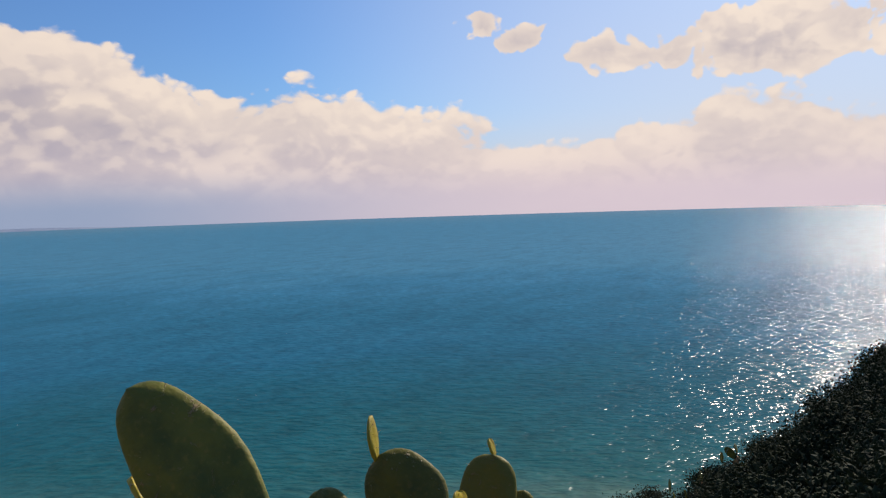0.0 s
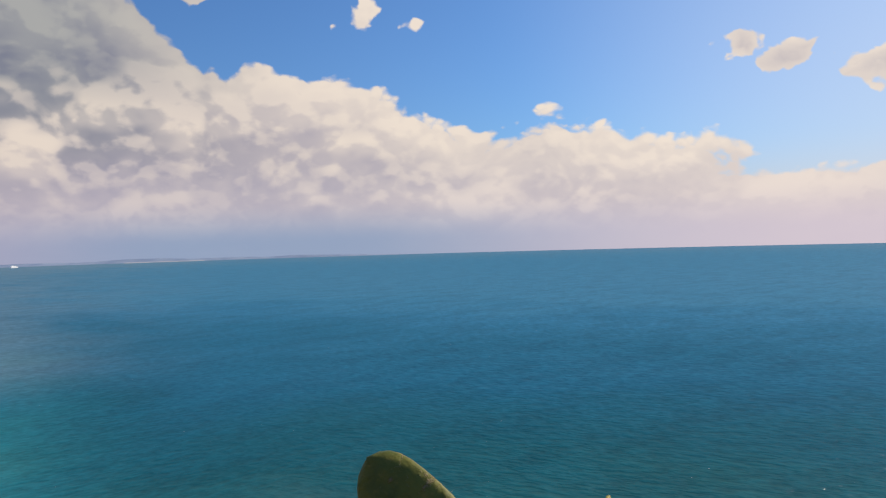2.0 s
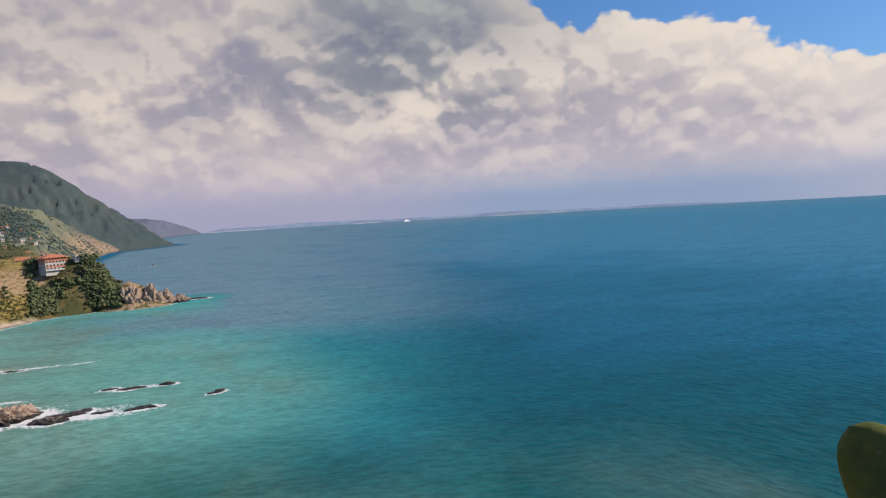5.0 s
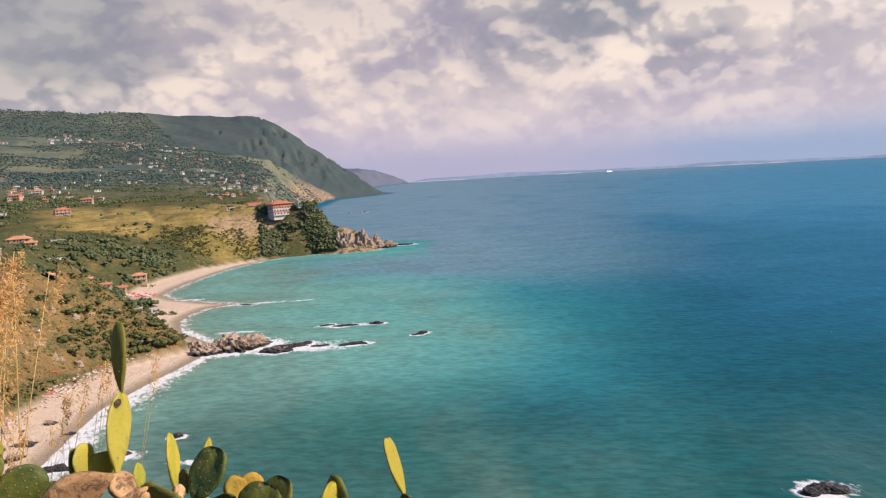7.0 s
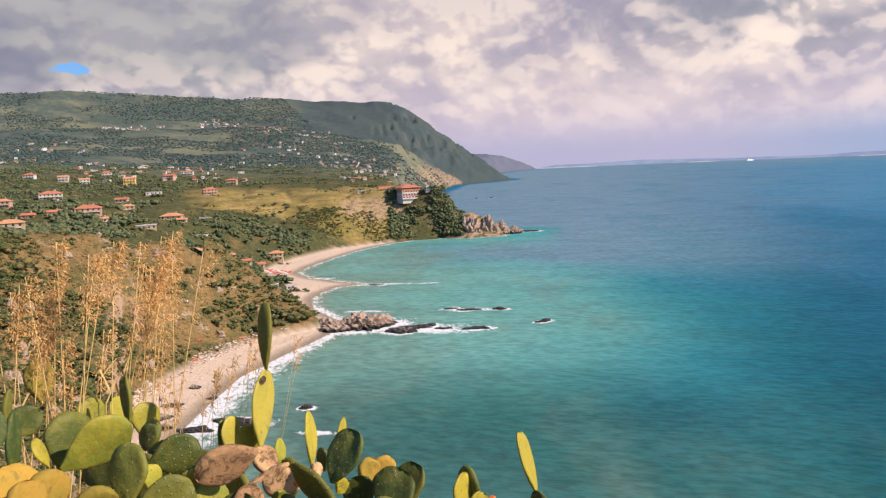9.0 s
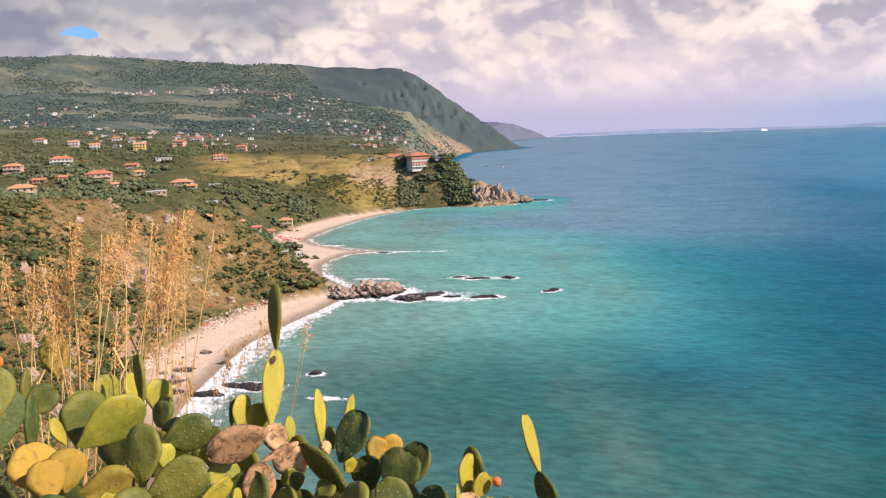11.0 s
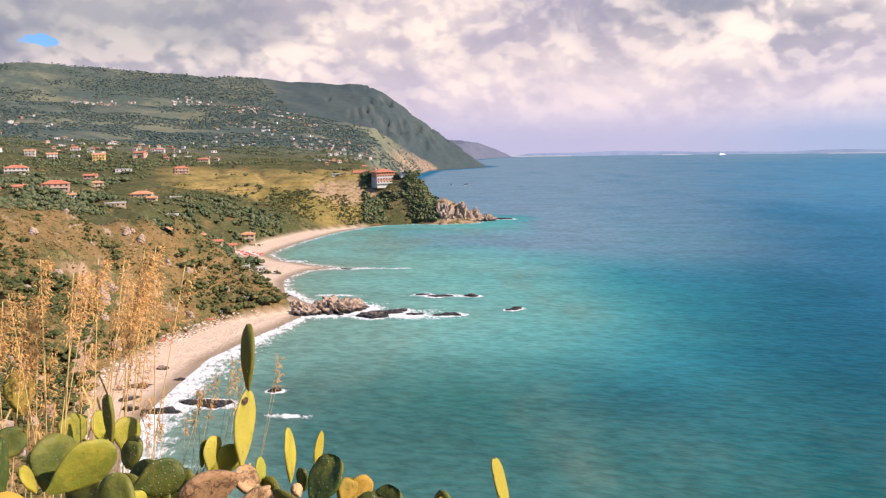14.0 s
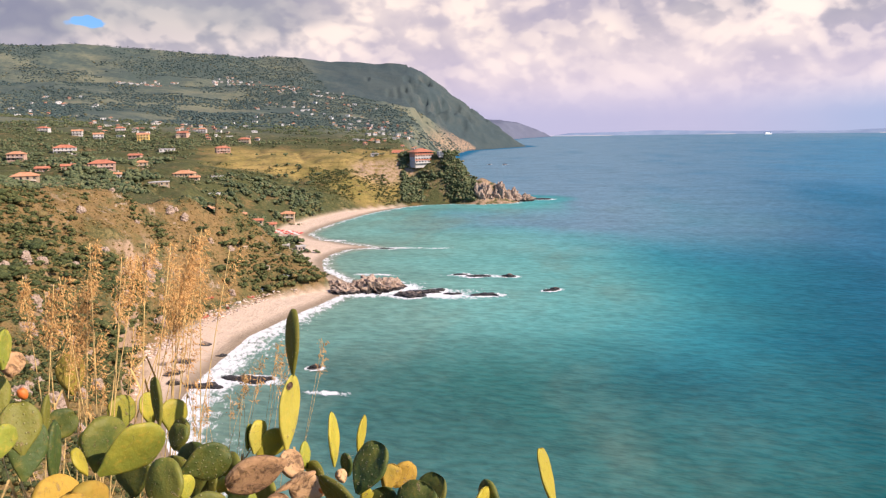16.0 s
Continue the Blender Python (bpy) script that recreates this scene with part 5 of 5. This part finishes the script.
plant = prickly_pear((-1.05, 2.57), "prickly pear with a round spine-dotted dark pad")
pad(plant, (-1.378, 3.008, -1.124), (-1.411, 3.086, -0.901), 0.118, -97, YOUNG)
pad(plant, (-1.388, 3.377, -1.246), (-1.373, 3.457, -1.062), 0.098, -101, YOUNG)
pad(plant, (-1.081, 2.412, -0.916), (-1.019, 2.501, -0.761), 0.151, 149, MATURE)
pad(plant, (-1.018, 2.322, -0.996), (-1.191, 2.344, -0.820), 0.131, 143, MATURE)
pad(plant, (-1.213, 2.715, -1.010), (-1.236, 2.744, -0.927), 0.091, 144, MATURE)
pad(plant, (-1.200, 2.614, -0.986), (-1.220, 2.629, -0.938), 0.051, -119, CORKY)
pad(plant, (-0.978, 2.439, -1.023), (-1.023, 2.476, -0.920), 0.131, 176, MATURE)
pad(plant, (-1.074, 2.733, -1.071), (-1.040, 2.785, -0.980), 0.090, -133, OLD)
pad(plant, (-1.065, 2.835, -1.106), (-0.995, 2.892, -1.024), 0.112, -154, OLD)
pad(plant, (-0.904, 2.365, -0.983), (-0.836, 2.437, -0.874), 0.160, 151, MATURE)
pad(plant, (-0.903, 2.552, -1.070), (-0.834, 2.634, -0.934), 0.159, 144, MATURE)
pad(plant, (-0.792, 2.250, -1.033), (-0.900, 2.288, -0.909), 0.111, -140, MATURE)
pad(plant, (-0.752, 2.254, -1.043), (-0.717, 2.321, -0.934), 0.146, 146, MATURE)
pad(plant, (-1.003, 2.197, -1.016), (-0.962, 2.270, -0.907), 0.151, 143, MATURE)
pad(plant, (-1.076, 2.437, -0.963), (-1.042, 2.466, -0.927), 0.075, -111, YOUNG)
pad(plant, (-1.215, 2.535, -1.355), (-1.231, 2.661, -1.125), 0.264, 141, MATURE)
pad(plant, (-1.096, 2.554, -1.358), (-1.084, 2.684, -1.140), 0.206, 164, MATURE)
pad(plant, (-1.019, 2.620, -1.393), (-1.061, 2.741, -1.159), 0.227, 151, MATURE)
pad(plant, (-0.886, 2.584, -1.362), (-0.904, 2.710, -1.131), 0.270, 125, MATURE)

plant = prickly_pear((-0.62, 2.41), "small prickly pear with yellow pads and orange fruit")
pad(plant, (-0.618, 2.545, -1.086), (-0.661, 2.615, -0.928), 0.139, 137, MATURE)
pad(plant, (-0.663, 2.495, -1.058), (-0.638, 2.563, -0.929), 0.129, -121, YOUNG)
pad(plant, (-0.632, 2.476, -1.060), (-0.581, 2.522, -0.984), 0.101, -120, YOUNG)
pad(plant, (-0.631, 2.412, -1.114), (-0.659, 2.456, -1.026), 0.107, -161, CORKY)
pad(plant, (-0.563, 2.334, -1.066), (-0.560, 2.375, -0.991), 0.082, -117, YOUNG)
pad(plant, (-0.494, 2.377, -1.106), (-0.519, 2.423, -1.018), 0.099, -149, MATURE)
pad(plant, (-0.667, 2.367, -1.081), (-0.676, 2.421, -0.976), 0.037, -100, YOUNG)
pad(plant, (-0.671, 2.257, -1.068), (-0.721, 2.300, -0.972), 0.131, 135, MATURE)

plant = prickly_pear((-0.36, 2.52), "slender prickly pear shoot with one narrow pale pad")
pad(plant, (-0.407, 2.618, -1.027), (-0.468, 2.699, -0.833), 0.095, -110, YOUNG)
pad(plant, (-0.339, 2.528, -1.162), (-0.412, 2.605, -1.008), 0.130, 125, MATURE)
pad(plant, (-0.323, 2.408, -1.266), (-0.345, 2.493, -1.122), 0.134, 152, MATURE)

plant = prickly_pear((0.97, 1.00), "prickly pear with one very large backlit pad")
pad(plant, (0.999, 0.866, -0.689), (0.943, 1.205, -0.336), 0.196, 136, MATURE)
pad(plant, (0.974, 1.137, -0.619), (0.944, 1.214, -0.509), 0.120, -140, YOUNG)
pad(plant, (0.962, 0.947, -0.762), (0.990, 0.994, -0.659), 0.176, 144, OLD)

plant = prickly_pear((1.46, 0.99), "backlit prickly pear with a thin upright shoot")
pad(plant, (1.547, 1.047, -0.659), (1.571, 1.077, -0.542), 0.078, -165, YOUNG)
pad(plant, (1.531, 0.851, -0.855), (1.556, 1.043, -0.638), 0.205, 128, MATURE)
pad(plant, (1.372, 1.047, -0.796), (1.390, 1.105, -0.676), 0.124, 147, MATURE)
pad(plant, (1.418, 0.941, -0.953), (1.478, 0.958, -0.838), 0.192, 132, OLD)

plant = prickly_pear((1.90, 0.90), "backlit prickly pear with spiny young pads")
pad(plant, (2.013, 0.928, -0.779), (2.024, 0.952, -0.722), 0.037, -176, YOUNG)
pad(plant, (1.866, 0.915, -0.984), (1.970, 0.919, -0.750), 0.184, 100, MATURE)
pad(plant, (1.979, 0.824, -0.963), (2.015, 0.844, -0.864), 0.076, 132, MATURE)
pad(plant, (1.795, 0.937, -0.860), (1.811, 0.952, -0.808), 0.073, 177, YOUNG)
pad(plant, (1.813, 0.880, -1.109), (1.874, 0.907, -0.977), 0.174, 125, OLD)

scar((-1.454, 2.752, -0.664), 0.015)
fruit((-0.550, 2.505, -1.004), 0.016)
fruit((-1.003, 2.279, -0.976), 0.018)
fruit((-1.953, 1.983, -0.511), 0.012)
fruit((-1.910, 1.897, -0.403), 0.015)
fruit((-1.254, 2.528, -0.976), 0.013)

# ---- dry reeds and grass among the pads ----


def make_straw_material(name, a, b):
    m, n = material(name)
    g = n.add("ShaderNodeNewGeometry")
    col = n.mix(g.outputs["Random Per Island"], a, b)
    col = n.mix(n.step(n.noise(g.outputs["Position"], 30.0, 4.0), 0.5, 0.7), col, n.vmath("SCALE", col, scale=0.6))
    finish(n, col, 0.75, None, 0.25)
    return m


STRAW = make_straw_material("dry_reed_stem", (0.50, 0.32, 0.10), (0.66, 0.46, 0.19))
PLUME = make_straw_material("dry_reed_plume", (0.50, 0.25, 0.070), (0.74, 0.44, 0.165))
reed_rng = random.Random(23)


def tube(bm, points, r0, r1, sides=5):
    rings = []
    for i, p in enumerate(points):
        d = (points[min(i + 1, len(points) - 1)] - points[max(i - 1, 0)]).normalized()
        a = d.orthogonal().normalized()
        b = d.cross(a)
        r = r0 + (r1 - r0) * i / (len(points) - 1)
        rings.append([bm.verts.new(p + a * math.cos(k * 6.2832 / sides) * r + b * math.sin(k * 6.2832 / sides) * r) for k in range(sides)])
    for q, w in zip(rings, rings[1:]):
        for k in range(sides):
            bm.faces.new((q[k], q[(k + 1) % sides], w[(k + 1) % sides], w[k]))
    bm.faces.new(rings[0][::-1])
    bm.faces.new(rings[-1])


def spikelet(bm, p, d, length, width):
    """A pointed, four-sided husk."""
    a = d.orthogonal().normalized() * width
    b = d.cross(a).normalized() * width * 0.5
    m = p + d * length * 0.4
    tip, foot = bm.verts.new(p + d * length), bm.verts.new(p)
    q = [bm.verts.new(m + v) for v in (a, b, -a, -b)]
    for k in range(4):
        bm.faces.new((foot, q[(k + 1) % 4], q[k]))
        bm.faces.new((tip, q[k], q[(k + 1) % 4]))


def reed(foot, head, plume, full, label, thick=0.0042):
    """One dry cane from the ground to its head (heights from eye level), with a drooping plume of husks."""
    fx, fy, hx, hy, hz = *foot, *head
    gz = ground_at(fx, fy)
    root = new("reed")
    root.location = (fx, fy, gz - 0.03)
    base, top = Vector((0, 0, 0)), Vector((hx, hy, hz + EYE)) - root.location
    bow = Vector((reed_rng.uniform(-0.05, 0.05), reed_rng.uniform(-0.05, 0.05), 0))
    pts = [base.lerp(top, k / 9) + bow * math.sin(math.pi * k / 9) for k in range(10)]
    bm = bmesh.new()
    tube(bm, pts, thick, thick * 0.45)
    smooth(part("stem", bm, STRAW, root))
    # a dead leaf or two folded along the stem
    bm = bmesh.new()
    for _ in range(1):
        k = reed_rng.uniform(0.35, 0.85)
        p = base.lerp(top, k)
        out = Vector((reed_rng.uniform(-1, 1), reed_rng.uniform(-1, 1), 0)).normalized()
        n = out.cross(Vector((0, 0, 1))) * 0.005
        ln = reed_rng.uniform(0.12, 0.3)
        path = [p, p + out * ln * 0.25 + Vector((0, 0, ln * 0.55)), p + out * ln * 0.7 + Vector((0, 0, ln * 0.35)), p + out * ln * 0.85 - Vector((0, 0, ln * 0.1))]
        prev = None
        for i, q in enumerate(path):
            w = (1, 0.9, 0.6, 0.1)[i]
            cur = (bm.verts.new(q + n * w), bm.verts.new(q - n * w), bm.verts.new(q - out * 0.0015))
            if prev:
                bm.faces.new((prev[0], prev[1], cur[1], cur[0]))
                bm.faces.new((prev[1], prev[2], cur[2], cur[1]))
                bm.faces.new((prev[2], prev[0], cur[0], cur[2]))
            prev = cur
    part("leaf", bm, STRAW, root, "withered curling leaf")
    if full:
        bm = bmesh.new()
        axis = (top - pts[-3]).normalized()
        lean = Vector((0.35, 0.1, 0)) + Vector((reed_rng.uniform(-0.4, 0.4), reed_rng.uniform(-0.4, 0.4), 0))
        for _ in range(full):
            u = reed_rng.random()
            c = top - axis * plume * (1 - u) + lean * plume * 0.3 * u * u
            spread = plume * 0.13 * (1 - abs(2 * u - 0.8) * 0.55)
            o = Vector((reed_rng.gauss(0, 1), reed_rng.gauss(0, 1), reed_rng.gauss(0, 0.5))) * spread * 0.48
            d = (o.normalized() * 0.5 + lean * 0.5 + Vector((0, 0, reed_rng.uniform(-1.0, 0.55)))).normalized()
            spikelet(bm, c + o, d, reed_rng.uniform(0.010, 0.026), reed_rng.uniform(0.0013, 0.0027))
        # fine branches that carry the husks
        for _ in range(10):
            u = reed_rng.uniform(0.0, 0.9)
            c = top - axis * plume * (1 - u)
            o = Vector((reed_rng.gauss(0, 1), reed_rng.gauss(0, 1), reed_rng.uniform(-0.3, 0.8))) * plume * 0.18 + lean * plume * 0.12
            tube(bm, [c, c + o * 0.6 + Vector((0, 0, 0.02)), c + o], 0.0009, 0.0005, 3)
        tagged(part("plume", bm, PLUME, root, "feathery tan seed plume"), kind="stuff")
    return tagged(root, label, "reed", "dry reeds at the cliff edge")


TALL = "tall dry straw-coloured reed with a feathery plume"
THIN = "thin dry grass stalk with a small seed head"


def clump(count, foot, head, spread, plume, full, label, drop, thick=0.0042):
    """Reeds between two feet and two heads, each pair given by its ends."""
    for k in range(count):
        u = (k + reed_rng.uniform(-0.4, 1.4)) / count
        f = Vector(foot[0]).lerp(Vector(foot[1]), u)
        h = Vector(head[0]).lerp(Vector(head[1]), min(1, max(0, u + reed_rng.uniform(-0.25, 0.25))))
        h += Vector((reed_rng.gauss(0, spread), reed_rng.gauss(0, spread), -abs(reed_rng.gauss(0, drop))))
        # the stem is carried on down to the ground along its own lean
        f += Vector((reed_rng.gauss(0, 0.04), reed_rng.gauss(0, 0.08), 0))
        run = (f.z - (ground_at(f.x, f.y) - EYE)) / max(0.1, h.z - f.z)
        foot_xy = (f.x - (h.x - f.x) * min(run, 2.2) * 0.8, f.y - (h.y - f.y) * min(run, 2.2) * 0.8)
        reed(foot_xy, h, plume * reed_rng.uniform(0.75, 1.25), int(full * reed_rng.uniform(0.7, 1.3)), label, thick)


clump(9, ((-2.44, 2.57, -0.79), (-2.34, 2.67, -0.79)), ((-2.52, 2.70, -0.10), (-2.36, 2.80, -0.20)), 0.07, 0.30, 300, TALL, 0.15)
clump(14, ((-2.32, 2.89, -0.92), (-2.10, 3.07, -0.92)), ((-2.28, 3.08, -0.22), (-2.02, 3.30, -0.06)), 0.07, 0.32, 300, TALL, 0.15)
clump(5, ((-2.26, 2.62, -0.77), (-2.12, 2.80, -0.80)), ((-2.25, 2.68, -0.04), (-2.02, 2.90, -0.10)), 0.06, 0.26, 240, TALL, 0.10)
clump(5, ((-2.34, 2.32, -0.72), (-2.44, 2.42, -0.72)), ((-2.44, 2.30, -0.36), (-2.60, 2.44, -0.30)), 0.05, 0.20, 90, TALL, 0.08)
clump(18, ((-1.86, 2.72, -0.86), (-1.66, 2.90, -0.86)), ((-1.84, 2.74, -0.66), (-1.44, 2.98, -0.50)), 0.05, 0.10, 26, THIN, 0.09, 0.0016)
clump(14, ((-2.6, 2.5, -0.9), (-1.9, 2.95, -0.98)), ((-2.62, 2.55, -0.62), (-1.86, 3.05, -0.66)), 0.10, 0.08, 16, THIN, 0.14, 0.0022)

# ---- the shrubs of the shaded slope towards the sun ----


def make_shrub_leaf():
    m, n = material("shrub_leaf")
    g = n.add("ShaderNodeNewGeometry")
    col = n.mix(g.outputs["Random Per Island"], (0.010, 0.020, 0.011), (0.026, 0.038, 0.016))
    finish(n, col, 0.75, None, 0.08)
    return m


LEAF = make_shrub_leaf()
BARK = plain("shrub_bark", (0.035, 0.028, 0.02), (0.07, 0.05, 0.035), 25.0)


def shrub(size, leaves, seed):
    rng = random.Random(seed)
    root = new("shrub")
    bm = bmesh.new()
    tips = []
    for _ in range(16):
        d = Vector((rng.gauss(0, 0.6), rng.gauss(0, 0.6), rng.uniform(0.5, 1.2))).normalized()
        p = [Vector((0, 0, -0.3)), d * size * 0.45 + Vector((0, 0, 0.1)), d * size * rng.uniform(0.75, 1.0) + Vector((rng.gauss(0, 0.1), rng.gauss(0, 0.1), 0)) * size]
        tube(bm, p, 0.025 * size, 0.006 * size, 4)
        tips += p[1:]
    tagged(part("branches", bm, BARK, root, "woody branches"), kind="stuff")
    bm = bmesh.new()
    for _ in range(leaves):
        c = rng.choice(tips)
        o = Vector((rng.gauss(0, 0.17), rng.gauss(0, 0.17), rng.gauss(0.0, 0.13))) * size
        d = Vector((rng.gauss(0, 1), rng.gauss(0, 1), rng.gauss(0.4, 0.8))).normalized()
        spikelet(bm, c + o, d, rng.uniform(0.05, 0.10), rng.uniform(0.018, 0.032))
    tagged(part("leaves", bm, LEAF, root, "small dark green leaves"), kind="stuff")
    return tagged(root, "dense dark green shrub on the shaded cliff slope", "shrub", "shrubs on the shaded slope")


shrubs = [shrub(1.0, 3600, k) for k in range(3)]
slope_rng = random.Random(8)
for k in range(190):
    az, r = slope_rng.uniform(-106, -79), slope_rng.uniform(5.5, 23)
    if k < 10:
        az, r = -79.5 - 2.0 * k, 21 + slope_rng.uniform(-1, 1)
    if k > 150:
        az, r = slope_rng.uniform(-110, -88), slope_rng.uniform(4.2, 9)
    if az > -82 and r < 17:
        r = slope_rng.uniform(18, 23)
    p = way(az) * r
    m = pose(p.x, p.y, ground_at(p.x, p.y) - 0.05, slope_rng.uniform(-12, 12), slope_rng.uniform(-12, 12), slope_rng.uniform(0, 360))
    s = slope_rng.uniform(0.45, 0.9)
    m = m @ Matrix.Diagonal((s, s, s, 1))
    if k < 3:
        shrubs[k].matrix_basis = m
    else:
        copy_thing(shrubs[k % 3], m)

# prickly pears at the foot of the shaded slope, against the water
for x, y in ((20.0, 3.3), (20.3, 2.4)):
    plant = prickly_pear((x, y), "dark prickly pear silhouetted on the shaded slope")
    gz = ground_at(x, y) - EYE
    for k in range(11):
        a = slope_rng.uniform(0, 6.28)
        b = Vector((x + 0.35 * math.cos(a) * (k % 4), y + 0.35 * math.sin(a) * (k % 4), gz + 0.25 + 0.17 * (k % 5)))
        t = b + Vector((slope_rng.gauss(0, 0.1), slope_rng.gauss(0, 0.1), slope_rng.uniform(0.2, 0.34)))
        pad(plant, b, t, slope_rng.uniform(0.16, 0.24), slope_rng.uniform(-180, 180), MATURE)
s = 0.12
copy_thing(shrubs[0], pose(2.50, 0.62, EYE - 1.12, 0, 0, 0) @ Matrix.Diagonal((s, s, s, 1)))

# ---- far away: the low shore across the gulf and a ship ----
# the far land's blue-grey colour has the haze painted in
FAR_HAZED = plain("far_shore_hazed_land", (0.20, 0.26, 0.36), (0.27, 0.33, 0.42), 0.01, 0.95)
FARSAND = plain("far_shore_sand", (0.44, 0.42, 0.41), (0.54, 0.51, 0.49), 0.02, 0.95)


def far_shore():
    bm = bmesh.new()
    rows = []
    for k in range(200):
        az = 2.4 - k * 0.21
        h = 8 + 10 * (0.5 + 0.5 * noise.noise(Vector((k * 0.06, 3.1, 0)))) + 26 * max(0, noise.noise(Vector((k * 0.025, 7.7, 0))))
        h *= min(1.0, k / 6) * min(1.0, (199 - k) / 60)
        row = []
        for r, z in ((4790, -1.0), (4800, 2.0), (4830, 0.5 * h + 2), (4860, h + 1), (4878, h * 0.4)):
            p = way(az) * r
            row.append(bm.verts.new((p.x, p.y, z)))
        rows.append(row)
    for a, b in zip(rows, rows[1:]):
        for i in range(4):
            bm.faces.new((a[i], a[i + 1], b[i + 1], b[i]))
    ob = new("backdrop", bpy.data.meshes.new("backdrop"))
    bm.to_mesh(ob.data)
    bm.free()
    ob.data.materials.append(FAR_HAZED)
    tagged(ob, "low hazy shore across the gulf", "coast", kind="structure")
    beach = bmesh.new()
    for a0, a1 in ((2.6, -2.0), (-8.6, -10.6), (-19.5, -25.0)):
        n = 24
        low, high = [], []
        for k in range(n + 1):
            p = way(a0 + (a1 - a0) * k / n)
            low.append(beach.verts.new((p.x * 4770, p.y * 4770, 0.1)))
            high.append(beach.verts.new((p.x * 4785, p.y * 4785, 3.0)))
        for k in range(n):
            beach.faces.new((low[k], high[k], high[k + 1], low[k + 1]))
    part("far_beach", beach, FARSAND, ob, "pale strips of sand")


far_shore()
HULL = plain("ship_white_paint", (0.78, 0.78, 0.76), (0.84, 0.84, 0.82), 0.1, 0.4)


def ship():
    root = new("ship")
    bm = bmesh.new()
    lo = [bm.verts.new(v) for v in ((-30, -4, -1), (24, -4, -1), (34, 0, -1), (24, 4, -1), (-30, 4, -1))]
    hi = [bm.verts.new(v) for v in ((-31, -5, 6), (26, -5, 6), (38, 0, 7), (26, 5, 6), (-31, 5, 6))]
    bm.faces.new(lo[::-1])
    bm.faces.new(hi)
    for i in range(5):
        bm.faces.new((lo[i], lo[(i + 1) % 5], hi[(i + 1) % 5], hi[i]))
    part("hull", bm, HULL, root)
    boxed("deckhouse", (-26, 16, -4, 4, 6, 11), HULL, root)
    boxed("bridge", (2, 14, -4.5, 4.5, 11, 14), HULL, root)
    boxed("funnel", (-18, -12, -2, 2, 11, 17), HULL, root)
    tagged(root, "white passenger ship far out on the gulf", "ship")
    p = way(-12.7) * 4560
    root.matrix_basis = pose(p.x, p.y, 0.5, 0, 0, 32) @ Matrix.Diagonal((0.75, 0.75, 0.75, 1))


ship()
